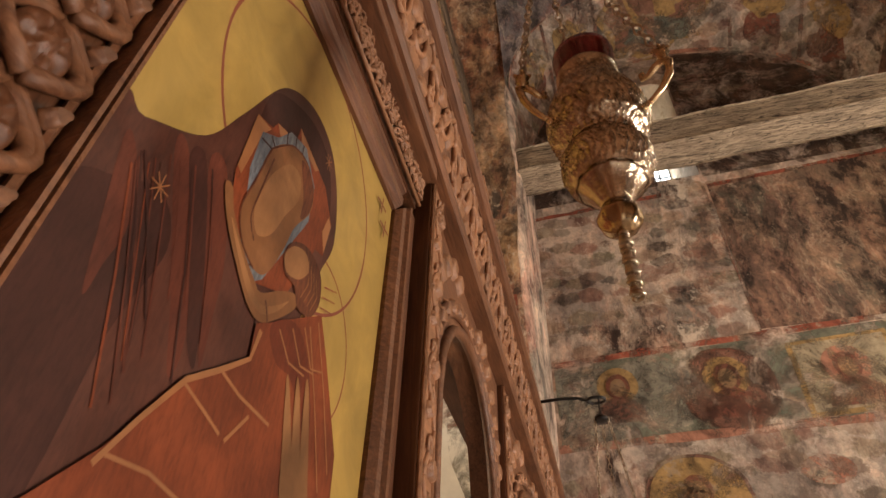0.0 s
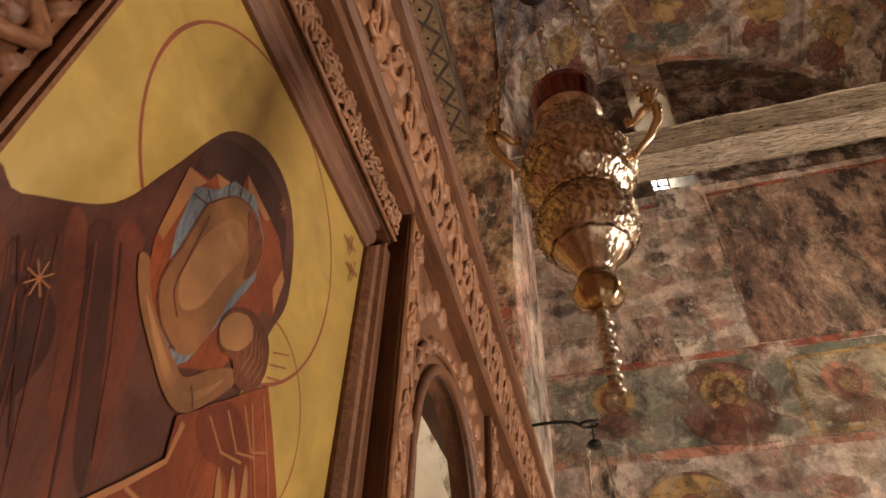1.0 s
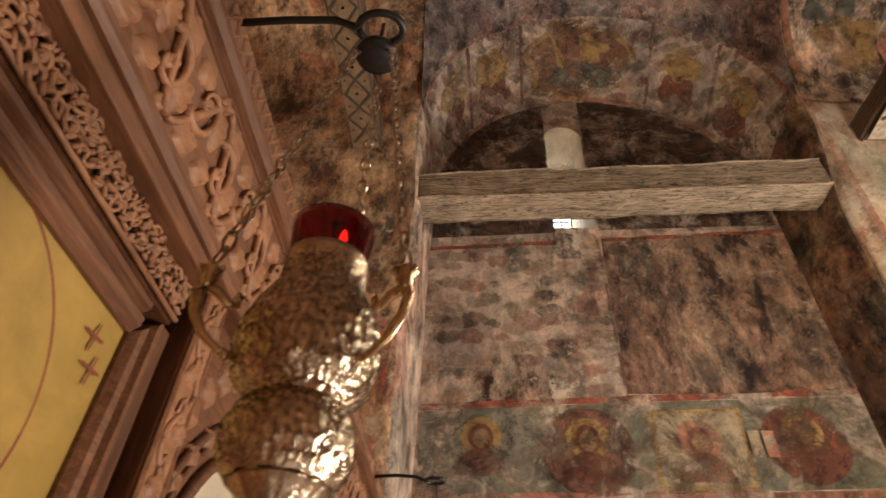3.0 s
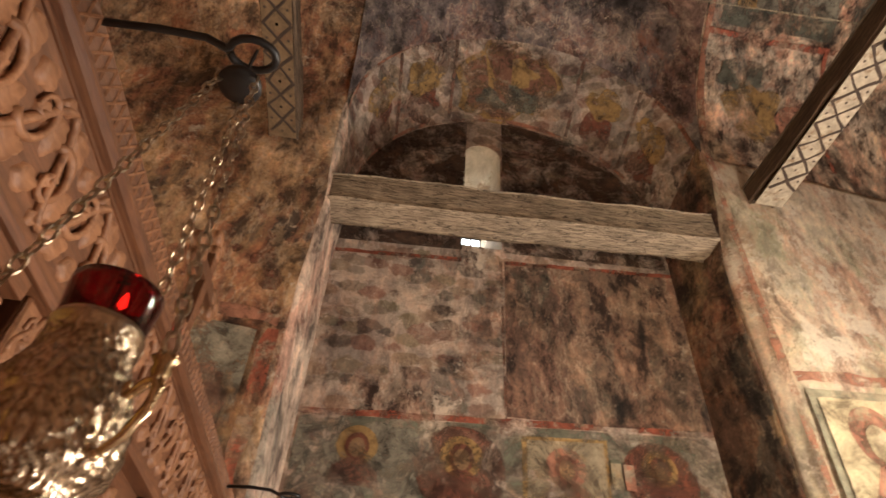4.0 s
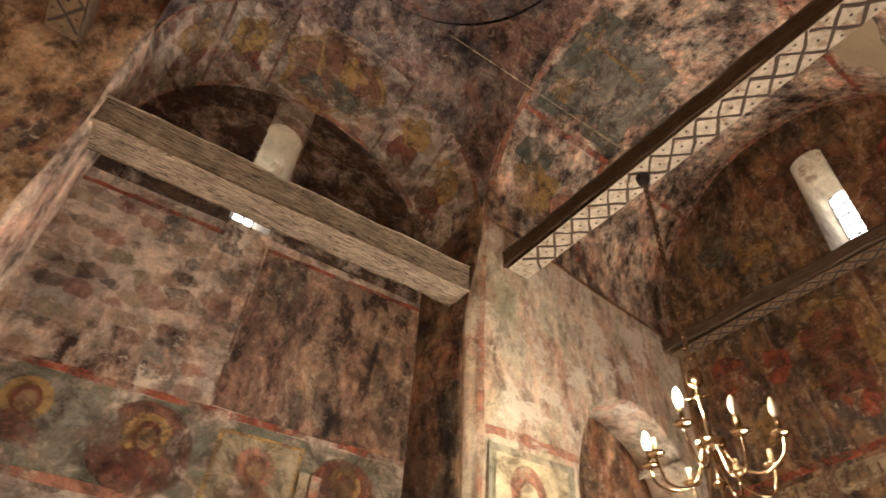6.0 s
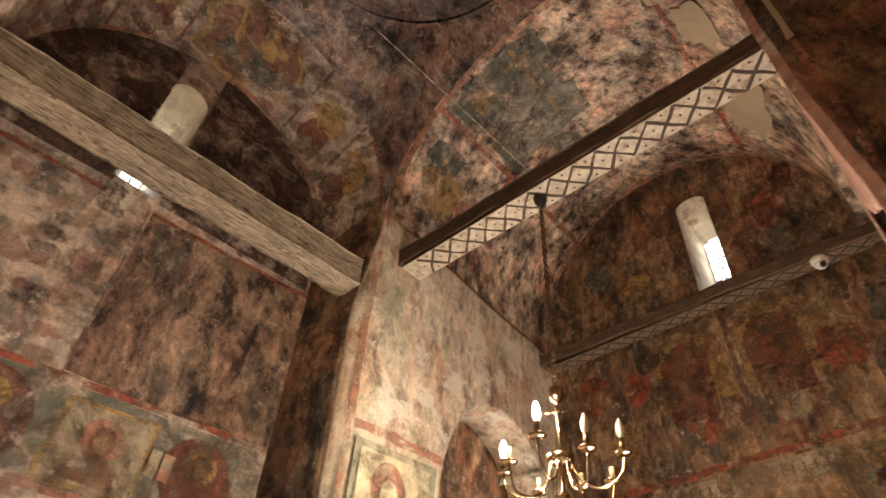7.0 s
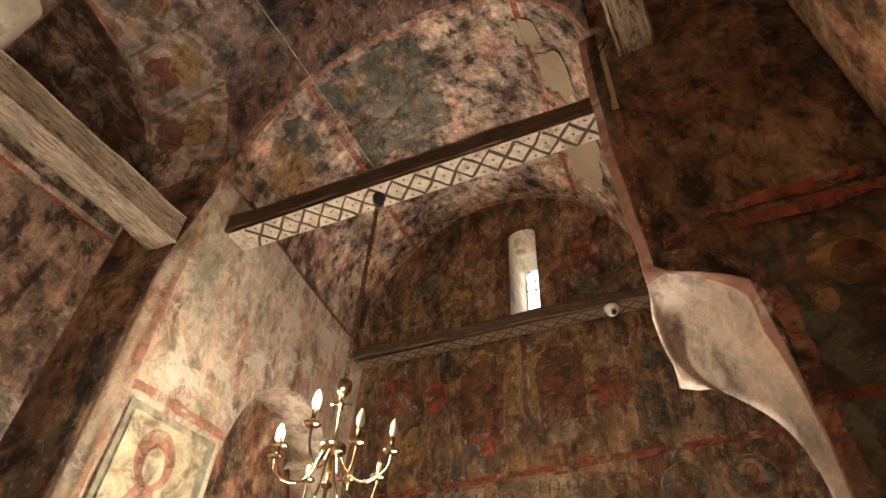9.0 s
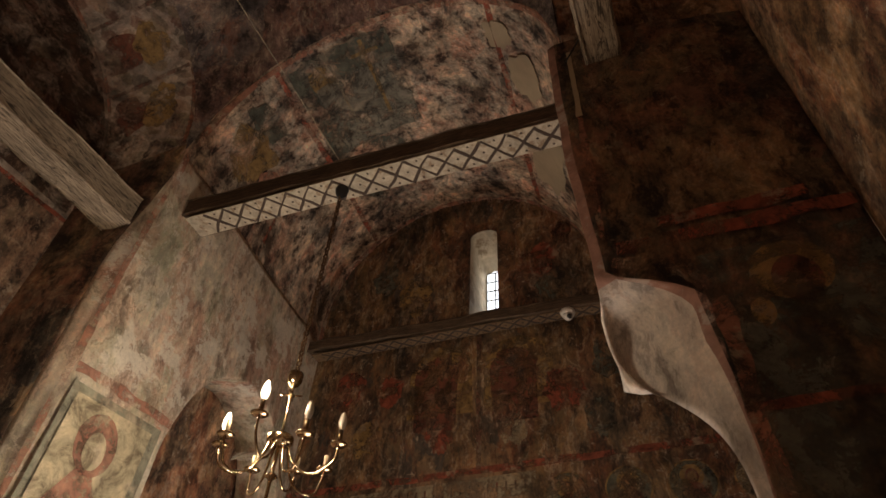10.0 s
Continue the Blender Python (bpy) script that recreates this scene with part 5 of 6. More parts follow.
# ---- painted borders and figures of the frescoes, as plain shapes ----
def wall_shape(name, owner, to, loop, material, d=0.003, lift=0.003):
    """A flat painted shape on a wall; to(u, v, d) gives the place d in front of the wall."""
    bm = bmesh.new()
    fc = bm.faces.new([bm.verts.new(to(u, v, d)) for u, v in loop])
    bmesh.ops.triangulate(bm, faces=[fc])
    return part(name, bm, material, owner)


def wavy(u0, v0, u1, v1, w, n=24, seed=0.0):
    """A hand-drawn band between two points of a wall."""
    du, dv = u1 - u0, v1 - v0
    ln = math.hypot(du, dv)
    nu, nv = -dv / ln, du / ln
    a, b = [], []
    for k in range(n + 1):
        t = k / n
        o = 0.25 * w * noise.noise(Vector((seed + t * ln * 7, 0, 0)))
        p = 0.5 * w * (1 + 0.5 * noise.noise(Vector((seed + t * ln * 9, 5, 0))))
        a.append((u0 + du * t + nu * (o + p), v0 + dv * t + nv * (o + p)))
        b.append((u0 + du * t + nu * (o - p), v0 + dv * t + nv * (o - p)))
    return a + b[::-1]


def band(name, owner, to, u0, v0, u1, v1, w, material, d=0.003, seed=0.0):
    loop = wavy(u0, v0, u1, v1, w, 24, seed)
    bm = bmesh.new()
    vs = [bm.verts.new(to(u, v, d)) for u, v in loop]
    n = len(vs) // 2
    for k in range(n - 1):
        bm.faces.new((vs[k], vs[k + 1], vs[-2 - k], vs[-1 - k]))
    return part(name, bm, material, owner)


def disc(c, r, n=28, squash=1.0, rag=0.03, a0=0.0, a1=6.28319):
    """A round patch with a worn outline."""
    full = a1 - a0 > 6.2
    n *= 3
    out = []
    for k in range(n if full else n + 1):
        a = a0 + (a1 - a0) * k / n
        q = Vector((math.cos(a), math.sin(a), 0))
        base = Vector((c[0] * 9, c[1] * 9, 0))
        rr = r * (1 + rag * (noise.noise(base + q * 1.6) + 0.5 * noise.noise(base + q * 5.0) + 0.25 * noise.noise(base + q * 14.0)))
        out.append((c[0] + rr * math.cos(a), c[1] + squash * rr * math.sin(a)))
    return out


def bust(owner, to, c, r, halo_m, robe_m, face_m, d):
    """Halo, shoulders and head as three plain shapes."""
    wall_shape("painted_halo", owner, to, disc((c[0], c[1] + 0.30 * r), 0.52 * r), halo_m, d)
    wall_shape("painted_robe", owner, to, [(c[0] - 0.66 * r, c[1] - 0.74 * r), (c[0] + 0.66 * r, c[1] - 0.74 * r), (c[0] + 0.52 * r, c[1] - 0.28 * r), (c[0] + 0.2 * r, c[1] - 0.05 * r), (c[0] - 0.2 * r, c[1] - 0.05 * r), (c[0] - 0.52 * r, c[1] - 0.28 * r)], robe_m, d + 0.002)
    wall_shape("painted_hair", owner, to, disc((c[0], c[1] + 0.26 * r), 0.30 * r, 20, 1.2), P_BROWN, d + 0.004)
    wall_shape("painted_head", owner, to, disc((c[0], c[1] + 0.22 * r), 0.20 * r, 18, 1.3), face_m, d + 0.006)


def medallion(owner, to, c, r, field, rim=P_BROWN):
    wall_shape("medallion_rim", owner, to, disc(c, r), rim, 0.003)
    wall_shape("medallion_field", owner, to, disc(c, r * 0.93), field, 0.005)
    bust(owner, to, c, r * 0.92, P_OCHRE, P_BROWN, P_FLESHY, 0.007)


P_FLESHY = paint("ochre_flesh", (0.40, 0.26, 0.14), 0.25, 0.8, 40, (0.3, 0.2, 0.13), faded=0.7)
P_FIELD = paint("dull_red_field", (0.25, 0.12, 0.085), 0.3, 0.8, 20, (0.34, 0.27, 0.2), faded=0.75)
P_GREEN = paint("grey_green_field", (0.20, 0.21, 0.16), 0.3, 0.8, 12, (0.38, 0.33, 0.26), faded=0.75)
P_GREYWASH = paint("grey_wash", (0.30, 0.28, 0.23), 0.35, 0.8, 9, (0.50, 0.43, 0.34), faded=0.75)
P_FRAME = paint("grey_green_frame", (0.30, 0.29, 0.22), 0.3, 0.8, 12, (0.45, 0.38, 0.28), faded=0.95, cover=0.27)
P_PANEL = paint("yellowed_field", (0.58, 0.50, 0.34), 0.25, 0.8, 10, (0.62, 0.52, 0.38), faded=0.95, cover=0.25)
P_ROSE = paint("rose_red_paint", (0.52, 0.24, 0.17), 0.3, 0.8, 12, (0.58, 0.46, 0.33), faded=0.62, cover=0.32)
P_PATCH = paint("lime_repair", (0.50, 0.40, 0.27), 0.10, 0.85, 8)


def on_n(u, v, d):
    return u, YB - d, v


def on_w(u, v, d):
    return XW - d, u, v


def on_nw(u, v, d):
    lo, hi = 0.0, 1.0
    for _ in range(26):
        mid = (lo + hi) / 2
        lo, hi = (mid, hi) if nw_plan(mid, v)[0] < u else (lo, mid)
    x, y = nw_plan(lo, v)
    return x, y - 0.016 - d, v


def on_ne(u, v, d):
    return u, Y1 - 0.016 - d, v


def on_sw(u, v, d):
    return X1 - 0.014 - d, u, v


# lower registers of the north wall
# right half: its own dark scene, with the shade there deepened in colour
wall_shape("shaded_scene", wall_north, on_n, [(1.108, 3.30), (1.5, 3.305), (2.06, 3.345), (2.06, 4.25), (1.6, 4.225), (1.112, 4.20)], F_SCENE, 0.0015)
# lower right: the same dark colour stands in for shade
wall_shape("shaded_scene", wall_north, on_n, [(1.56, 2.3), (2.06, 2.3), (2.06, 2.92), (1.58, 2.90)], F_SCENE, 0.0015)
wall_shape("painted_ground", wall_north, on_n, [(0.235, 2.83), (2.05, 2.93), (2.05, 3.31), (0.235, 3.21)], P_GREEN, 0.001)
wall_shape("painted_ground", wall_north, on_n, wavy(0.24, 3.03, 0.74, 3.05, 0.30, 20, 3.0), P_GREYWASH, 0.002)
band("painted_border", wall_north, on_n, 0.225, 3.222, 2.06, 3.330, 0.030, P_RED, 0.004, 1.0)
band("painted_border", wall_north, on_n, 0.225, 2.84, 2.06, 2.90, 0.035, P_PALERED, 0.004, 5.0)
band("painted_border", wall_north, on_n, 1.09, 4.2, 1.105, 3.29, 0.012, P_FIELD, 0.003, 9.0)
band("painted_border", wall_north, on_n, 0.225, 4.12, 0.88, 4.17, 0.025, P_RED, 0.003, 11.0)
band("painted_border", wall_north, on_n, 1.12, 4.19, 2.06, 4.26, 0.025, P_RED, 0.003, 13.0)
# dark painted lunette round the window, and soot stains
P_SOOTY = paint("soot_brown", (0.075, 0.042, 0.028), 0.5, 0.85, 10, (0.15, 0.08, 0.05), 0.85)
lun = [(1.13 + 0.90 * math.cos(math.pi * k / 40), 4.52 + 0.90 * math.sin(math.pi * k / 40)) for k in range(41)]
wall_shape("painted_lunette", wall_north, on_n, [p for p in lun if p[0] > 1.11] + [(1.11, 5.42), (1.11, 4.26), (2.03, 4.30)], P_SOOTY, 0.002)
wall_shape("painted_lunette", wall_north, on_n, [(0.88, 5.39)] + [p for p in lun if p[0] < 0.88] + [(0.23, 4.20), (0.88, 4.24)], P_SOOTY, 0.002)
bust(wall_north, on_n, (0.488, 3.05), 0.16, P_OCHRE, P_FIELD, P_FLESHY, 0.004)
medallion(wall_north, on_n, (0.914, 3.045), 0.185, P_FIELD)
wall_shape("square_panel", wall_north, on_n, [(1.165, 2.89), (1.535, 2.91), (1.548, 3.245), (1.17, 3.22)], P_OCHRE, 0.003)
wall_shape("square_field", wall_north, on_n, [(1.185, 2.91), (1.52, 2.93), (1.53, 3.228), (1.19, 3.205)], P_CREAM, 0.005)
bust(wall_north, on_n, (1.355, 3.05), 0.165, P_PALERED, P_BROWN, P_FLESHY, 0.007)
medallion(wall_north, on_n, (1.765, 3.095), 0.165, P_BROWN)
medallion(wall_north, on_n, (0.70, 2.60), 0.19, P_OCHRE, P_FIELD)
medallion(wall_north, on_n, (1.62, 2.66), 0.17, P_FIELD)
wall_shape("painted_ground", wall_north, on_n, disc((1.15, 2.70), 0.09, 24, 0.6), P_PALERED, 0.004)
# small cards leaning on the painted row
for u, m in ((1.545, P_CREAM), (1.60, P_PALERED)):
    bm = bmesh.new()
    box(bm, (u, YB - 0.016, 3.03), (u + 0.045, YB - 0.012, 3.14), 0.001)
    part("pinned_card", bm, m, wall_north, "small card pinned on the wall")

# pier: framed half figure under a red border
wall_nw = bpy.data.objects["wall_north_west"]
band("painted_border", wall_nw, on_nw, 2.25, 3.44, 2.90, 3.50, 0.05, P_PALERED, 0.004, 2.0)
wall_shape("picture_frame", wall_nw, on_nw, [(2.262, 2.55), (2.83, 2.55), (2.85, 3.44), (2.272, 3.385)], P_FRAME, 0.004)
wall_shape("picture_field", wall_nw, on_nw, [(2.295, 2.58), (2.775, 2.58), (2.795, 3.395), (2.305, 3.345)], P_PANEL, 0.007)
wall_shape("picture_halo", wall_nw, on_nw, disc((2.51, 3.20), 0.12, 28, 1.1), P_ROSE, 0.009)
wall_shape("picture_robe", wall_nw, on_nw, [(2.36, 2.60), (2.70, 2.60), (2.68, 2.92), (2.56, 3.08), (2.46, 3.08), (2.36, 2.90)], P_ROSE, 0.011)
wall_shape("picture_head", wall_nw, on_nw, disc((2.51, 3.17), 0.062, 20, 1.3), P_PANEL, 0.013)
for k in range(12):
    z0, z1 = 2.6 + 0.19 * k, 2.6 + 0.19 * (k + 1)
    band("corner_border", wall_nw, on_nw, 2.228, z0, 2.228, z1, 0.026, P_PALERED, 0.004, 4.0 + k)

# wall beside the sanctuary
wall_ne = bpy.data.objects["wall_north_east"]
band("painted_border", wall_ne, on_ne, -1.2, 3.50, 0.13, 3.375, 0.055, P_PALERED, 0.004, 6.0)
band("painted_border", wall_ne, on_ne, 0.10, 2.3, 0.115, 3.33, 0.055, P_RED, 0.004, 8.0)
wall_shape("painted_ground", wall_ne, on_ne, [(-0.5, 2.4), (0.06, 2.4), (0.06, 3.32), (-0.5, 3.38)], P_GREYWASH, 0.002)
wall_shape("faded_figure", wall_ne, on_ne, disc((-0.12, 2.98), 0.14, 30, 1.5, 0.3), P_FIELD, 0.004)
for c, r in (((0.05, 3.56), 0.045), ((-0.03, 3.66), 0.026), ((-0.12, 3.70), 0.018), ((-0.35, 3.62), 0.05)):
    wall_shape("faded_figure", wall_ne, on_ne, disc(c, r, 18, 1.2, 0.2), P_BROWN, 0.004)

# west wall: registers, arched scenes and a row of medallions
band("painted_border", wall_west, on_w, -1.4, 3.76, 2.5, 3.655, 0.045, P_RED, 0.003, 3.0)
band("painted_border", wall_west, on_w, 1.078, 3.70, 1.078, 4.70, 0.035, P_FIELD, 0.004, 7.0)
band("painted_border", wall_west, on_w, -0.2, 3.75, -0.2, 4.70, 0.035, P_FIELD, 0.004, 7.5)
for c, r in ((1.36, 0.30), (0.80, 0.30)):
    wall_shape("arched_scene", wall_west, on_w, disc((c, 4.42), r * 0.8, 24, 1.0, 0.08, 0.0, 3.14159) + [(c - 0.24, 4.1), (c + 0.24, 4.1)], P_OCHRE, 0.002)
    wall_shape("arched_scene", wall_west, on_w, disc((c + 0.03, 4.40), r * 0.55, 24, 1.0, 0.2, 0.0, 3.14159) + [(c - 0.12, 4.0), (c + 0.18, 4.0)], P_BROWN, 0.004)
for k, (u, v, r, m) in enumerate(((1.75, 4.35, 0.10, P_RED), (2.1, 4.4, 0.13, P_RED), (1.9, 4.0, 0.10, P_OCHRE), (1.35, 3.95, 0.09, P_RED), (0.5, 4.2, 0.12, P_RED), (0.2, 4.35, 0.10, P_SLATE), (0.85, 3.95, 0.09, P_CREAM), (0.3, 3.95, 0.10, P_SLATE), (1.62, 5.2, 0.14, P_OCHRE), (1.9, 5.45, 0.12, P_SLATE), (0.6, 5.35, 0.13, P_RED), (0.55, 5.05, 0.10, P_SLATE), (0.4, 5.6, 0.08, P_BROWN))):
    wall_shape("faded_figure", wall_west, on_w, disc((u, v), r, 26, 1.3, 0.4), m, 0.0025)
for u in (0.54, 0.20, -0.14, -0.48):
    medallion(wall_west, on_w, (u, 3.50), 0.13, P_SLATE, P_OCHRE)
wall_shape("inscription_ground", wall_west, on_w, [(0.72, 3.52), (2.3, 3.47), (2.3, 3.60), (0.72, 3.66)], P_CREAM, 0.003)
for k in range(26):
    u = 0.78 + 0.058 * k
    wall_shape("lettering_bar", wall_west, on_w, [(u, 3.555 - 0.03 * k / 26), (u + 0.012, 3.555 - 0.03 * k / 26), (u + 0.012, 3.61 - 0.03 * k / 26), (u, 3.61 - 0.03 * k / 26)], P_BROWN, 0.005)

# dark pier: halo, red ledge and pink edge
wall_sw = bpy.data.objects["wall_south_west"]
wall_shape("painted_ground", wall_sw, on_sw, [(-0.70, 2.6), (-0.27, 2.6), (-0.25, 3.10), (-0.20, 3.33), (-0.70, 3.36)], P_SLATE, 0.002)
wall_shape("painted_halo", wall_sw, on_sw, disc((-0.465, 3.225), 0.105), P_OCHRE, 0.004)
wall_shape("painted_head", wall_sw, on_sw, disc((-0.47, 3.19), 0.062, 22, 1.3), P_BROWN, 0.006)
wall_shape("painted_head", wall_sw, on_sw, disc((-0.36, 3.10), 0.03, 18, 1.5), P_OCHRE, 0.004)
band("painted_border", wall_sw, on_sw, -0.70, 3.44, -0.02, 3.42, 0.055, P_RED, 0.004, 2.5)
band("painted_border", wall_sw, on_sw, -0.60, 3.51, -0.16, 3.50, 0.05, P_RED, 0.004, 3.5)
band("painted_border", wall_sw, on_sw, -0.70, 2.84, -0.27, 2.83, 0.03, P_RED, 0.004, 3.9)
for k in range(5):
    z0, z1 = 3.40 + 0.26 * k, 3.40 + 0.26 * (k + 1)
    band("corner_border", wall_sw, on_sw, 0.012, z0, 0.012, z1, 0.022, P_PALERED if k < 3 else P_PATCH, 0.004, 1.5 + k)
for k, (ua, va, ub, vb) in enumerate(((0.0, 3.365, -0.16, 3.325), (-0.16, 3.325, -0.235, 3.24), (-0.235, 3.24, -0.268, 3.10), (-0.268, 3.10, -0.262, 2.60))):
    band("corner_border", wall_sw, on_sw, ua, va, ub, vb, 0.045, P_PALERED, 0.005, 6.5 + k)


# borders that run along the arches and over the vaults
def ribbon(name, owner, f, path, w, material, lift=0.02, n=60, seed=0.0):
    """A painted band on a curved surface f(u, v) along path(t), lifted towards the room's middle."""
    bm = bmesh.new()
    mid = Vector((CX, CY, 3.2))
    prev = None
    for k in range(n + 1):
        t = k / n
        p, q = (Vector(f(*path(tt))) for tt in (max(t - 0.004, 0), min(t + 0.004, 1)))
        c = (p + q) / 2
        d = (q - p).normalized()
        c = c + rough_offset(c, 0.012)
        nrm = Vector((0, CY, 3.6)) - Vector((0, c.y, c.z)) if owner is not arch_n else Vector((CX, 0, 3.6)) - Vector((c.x, 0, c.z))
        nrm.normalize()
        s = d.cross(nrm).normalized()
        ww = w * (1 + 0.35 * noise.noise(Vector((seed + t * 9, 1, 2))))
        pair = (bm.verts.new(c + nrm * lift + s * ww / 2), bm.verts.new(c + nrm * lift - s * ww / 2))
        if prev:
            bm.faces.new((prev[0], prev[1], pair[1], pair[0]))
        prev = pair
    return part(name, bm, material, owner)


arch_n = bpy.data.objects["arch_north"]
vault_w = bpy.data.objects["vault_west"]
ribbon("painted_border", arch_n, bay_north, lambda t: (0.25 + 0.5 * t, 0.06), 0.035, P_PALERED, 0.012, 80, 1)
ribbon("painted_border", arch_n, bay_north, lambda t: (0.24 + 0.52 * t, 0.95), 0.035, P_PALERED, 0.012, 80, 2)
for u in (0.36, 0.43, 0.57, 0.64):
    ribbon("painted_border", arch_n, bay_north, lambda t, u=u: (u, 0.08 + 0.84 * t), 0.022, P_FIELD, 0.010, 16, 10 * u)


def soffit_disc(name, owner, f, cu, cv, ru, rv, material, lift, n=30):
    bm = bmesh.new()
    vs = []
    for k in range(n):
        a = 6.28319 * k / n
        rag = 1 + 0.45 * noise.noise(Vector((2 * math.cos(a) + 31 * cu, 2 * math.sin(a), 9 * cv)))
        c = Vector(f(cu + rag * ru * math.cos(a), cv + rag * rv * math.sin(a)))
        c = c + rough_offset(c, 0.012)
        ax = Vector((CX, c.y, 3.6)) if owner is arch_n else Vector((c.x, CY, 3.6))
        vs.append(bm.verts.new(c + (ax - c).normalized() * lift))
    fc = bm.faces.new(vs)
    bmesh.ops.triangulate(bm, faces=[fc])
    return part(name, bm, material, owner)


def soffit_panel(name, owner, f, u0, u1, v0, v1, material, lift):
    """A painted field on a curved surface, with worn edges."""
    bm = bmesh.new()
    grid = []
    for i in range(13):
        col = []
        for j in range(13):
            o = 0.012 * noise.noise(Vector((i * 0.9, j * 0.9, 40 * u0)))
            c = Vector(f(lerp(u0, u1, i / 12) + o * 0.4, lerp(v0, v1, j / 12) + o))
            c = c + rough_offset(c, 0.016)
            col.append(bm.verts.new(c + (Vector((c.x, CY, 3.6)) - c).normalized() * lift))
        grid.append(col)
    for i in range(12):
        for j in range(12):
            bm.faces.new((grid[i][j], grid[i + 1][j], grid[i + 1][j + 1], grid[i][j + 1]))
    return part(name, bm, material, owner)


soffit_disc("medallion_rim", arch_n, bay_north, 0.50, 0.50, 0.060, 0.40, P_OCHRE, 0.014)
soffit_disc("medallion_field", arch_n, bay_north, 0.50, 0.50, 0.052, 0.35, P_FIELD, 0.017)
soffit_disc("painted_halo", arch_n, bay_north, 0.50, 0.40, 0.024, 0.16, P_OCHRE, 0.020)
soffit_disc("painted_robe", arch_n, bay_north, 0.50, 0.68, 0.036, 0.13, P_SLATE, 0.022)
for cu in (0.395, 0.33, 0.605, 0.67):
    soffit_disc("painted_halo", arch_n, bay_north, cu, 0.42, 0.022, 0.18, P_OCHRE, 0.014)
    soffit_disc("faded_figure", arch_n, bay_north, cu, 0.72, 0.020, 0.2, P_BROWN, 0.012)

ribbon("painted_border", vault_w, west_vault, lambda t: (0.02 + 0.96 * t, 0.018), 0.040, P_PALERED, 0.014, 90, 3)
ribbon("painted_border", vault_w, west_vault, lambda t: (0.02 + 0.96 * t, 0.975), 0.045, P_PALERED, 0.014, 90, 4)
ribbon("painted_border", vault_w, west_vault, lambda t: (0.30, 0.02 + 0.94 * t), 0.040, P_RED, 0.014, 40, 5)
ribbon("painted_border", vault_w, west_vault, lambda t: (0.70, 0.02 + 0.94 * t), 0.035, P_RED, 0.014, 40, 6)
ribbon("painted_border", vault_w, west_vault, lambda t: (0.08 + 0.22 * t, 0.45), 0.03, P_RED, 0.014, 24, 7)
# a scene with pale crosses on the vault's north half and two lime repairs on the south half
for cu, cv, ru, rv, m in ((0.385, 0.62, 0.07, 0.15, P_SLATE), (0.18, 0.20, 0.05, 0.10, P_OCHRE), (0.24, 0.16, 0.03, 0.08, P_SLATE), (0.17, 0.34, 0.03, 0.06, P_PALERED), (0.36, 0.14, 0.022, 0.05, P_OCHRE)):
    soffit_disc("faded_figure", vault_w, west_vault, cu, cv, ru, rv, m, 0.012)
soffit_panel("painted_field", vault_w, west_vault, 0.315, 0.50, 0.05, 0.46, P_SLATE, 0.010)
soffit_panel("painted_field", vault_w, west_vault, 0.345, 0.50, 0.16, 0.46, P_GREYWASH, 0.013)
ribbon("painted_cross", vault_w, west_vault, lambda t: (0.45, 0.06 + 0.34 * t), 0.028, P_OCHRE, 0.016, 16, 8)
ribbon("painted_cross", vault_w, west_vault, lambda t: (0.425 + 0.05 * t, 0.11), 0.025, P_OCHRE, 0.017, 8, 9)
ribbon("painted_cross", vault_w, west_vault, lambda t: (0.385, 0.10 + 0.26 * t), 0.016, P_CREAM, 0.016, 16, 10)
for cu, cv, ru, rv in ((0.705, 0.134, 0.028, 0.05), (0.745, 0.29, 0.035, 0.085), (0.765, 0.64, 0.050, 0.20)):
    soffit_disc("lime_repair", vault_w, west_vault, cu, cv, ru, rv, P_PATCH, 0.016)


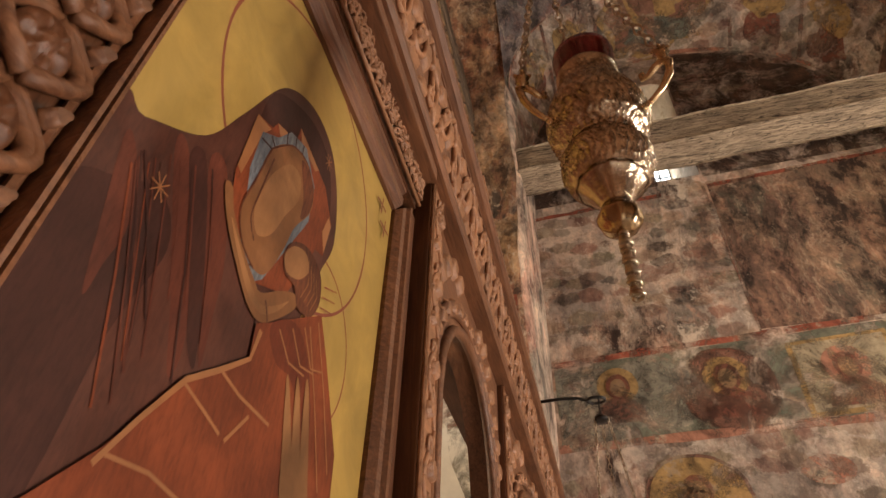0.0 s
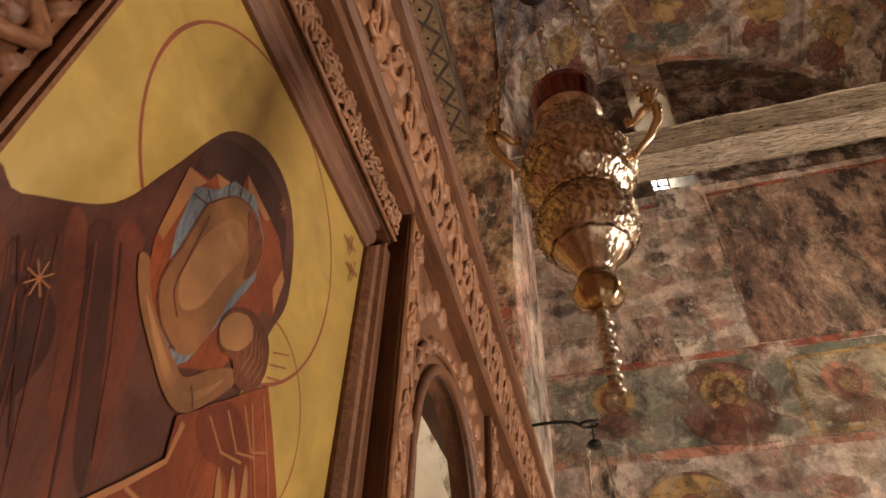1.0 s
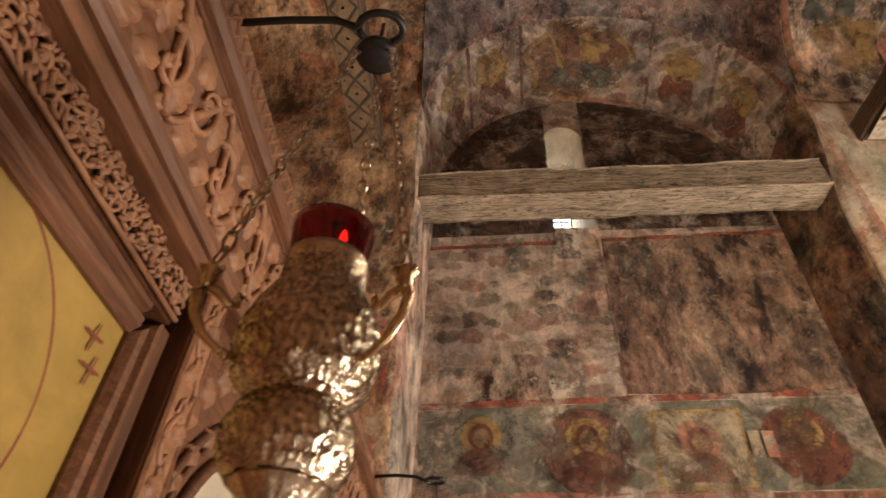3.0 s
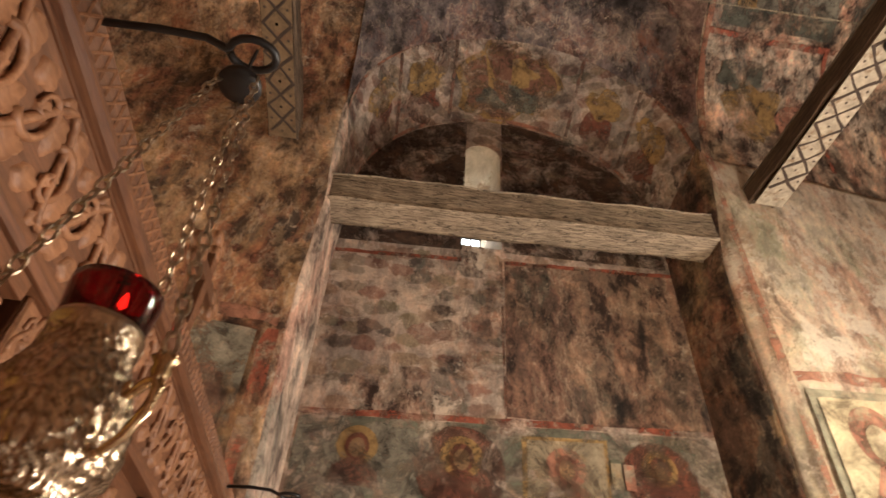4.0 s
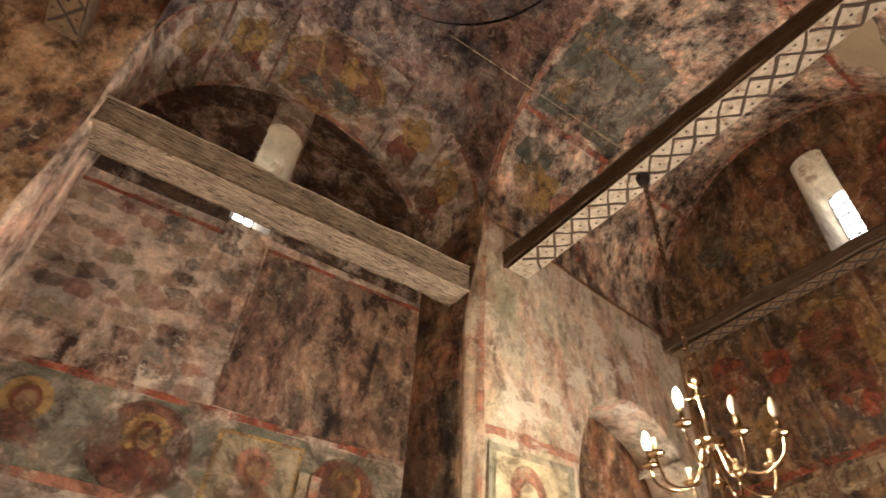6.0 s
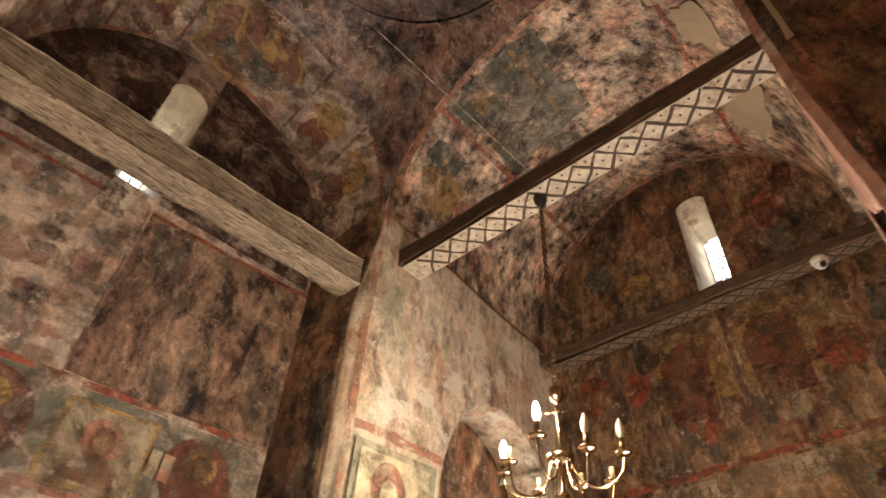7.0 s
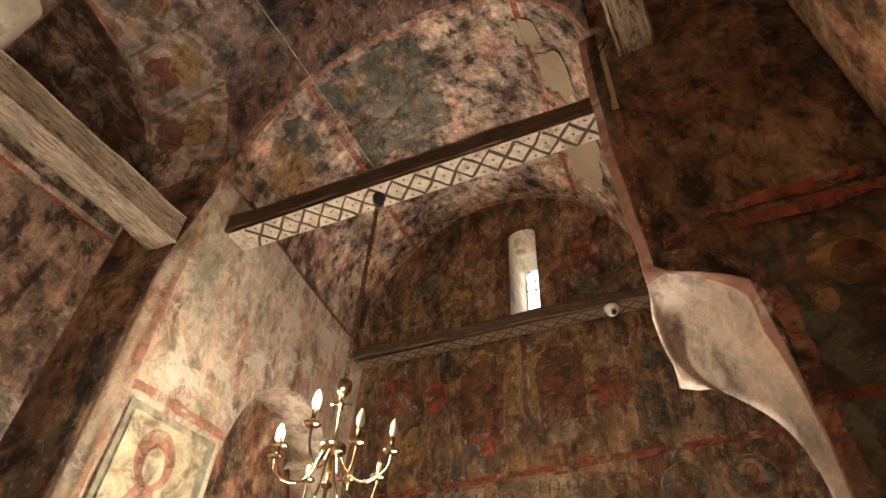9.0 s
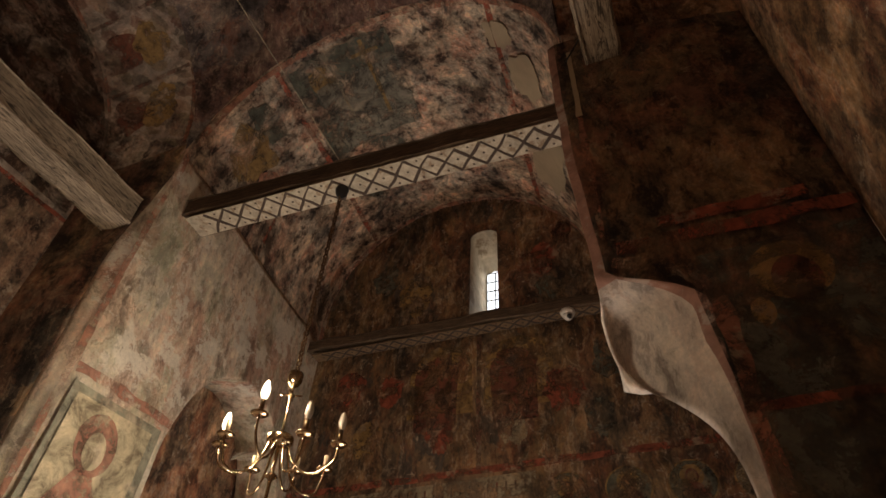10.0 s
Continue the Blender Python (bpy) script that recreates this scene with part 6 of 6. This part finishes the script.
# ---- small things ----
# cross standing on the iconostasis
cross = empty("cresting_cross", (0.2, 1.165, 2.545), "small carved wooden cross on the iconostasis", "cross")
bm = bmesh.new()
box(bm, (-0.008, -0.014, 0.0), (0.008, 0.014, 0.225), 0.003)
part("upright", bm, WOODS, cross)
bm = bmesh.new()
box(bm, (-0.0075, -0.072, 0.150), (0.0075, 0.072, 0.178), 0.003)
part("crossbar", bm, WOODS, cross)
for y, z in ((-0.080, 0.164), (0.080, 0.164), (0.0, 0.240)):
    bm = bmesh.new()
    for a in range(3):
        dy, dz = 0.017 * math.cos(a * 2.094 + 0.5), 0.017 * math.sin(a * 2.094 + 0.5)
        lathe(bm, [(0.004, -0.009), (0.016, -0.008), (0.017, 0.0), (0.016, 0.008), (0.004, 0.009)], 14, (0, 0, 0))
        bm.verts.ensure_lookup_table()
        for v in bm.verts[-70:]:
            v.co = Vector((v.co.z, v.co.x + y + dy, v.co.y + z + dz))
    part("trefoil", bm, WOOD_LIGHT, cross, "", True)

# ceiling camera on the far beam
cam_dome = empty("security_camera", (4.03, 0.40, 4.66), "small white dome camera under the far beam", "camera")
bm = bmesh.new()
lathe(bm, [(0.048, 0.0), (0.05, -0.012), (0.044, -0.030), (0.03, -0.036)], 28)
part("housing", bm, WHITE_PLASTIC, cam_dome, "white housing", True)
bm = bmesh.new()
lathe(bm, [(0.036 * math.cos(0.2 * k), -0.034 - 0.036 * math.sin(0.2 * k)) for k in range(8)], 24)
part("ball", bm, WHITE_PLASTIC, cam_dome, "", True)
bm = bmesh.new()
lathe(bm, [(0.018, 0.0), (0.018, 0.006), (0.006, 0.008)], 18)
lens = part("lens", bm, IRON, cam_dome, "dark lens", True)
lens.matrix_basis = look((-0.022, -0.012, -0.058), (1.0, 0.5, 1.0))

# taut cable from the chandelier's hook up into the dome
cable = empty("cable", (0, 0, 0), "thin pale cable stretched under the dome", "cable")
bm = bmesh.new()
tube(bm, [(2.40, 1.30, 4.66), (1.30, 1.34, 4.66 + 0.02)], 0.0025, 6)
part("wire", bm, P_CREAM, cable)
# black flex at the south beam's end
flex = empty("flex", (0, 0, 0), "black electric flex looped from the beam", "cable")
bm = bmesh.new()
tube(bm, [(2.17 - 0.05 * math.sin(0.35 * k), 0.03 - 0.012 * k + 0.0, 4.60 + 0.02 * k - 0.07 * math.sin(0.4 * k)) for k in range(9)], 0.004, 6)
part("wire", bm, IRON, flex)
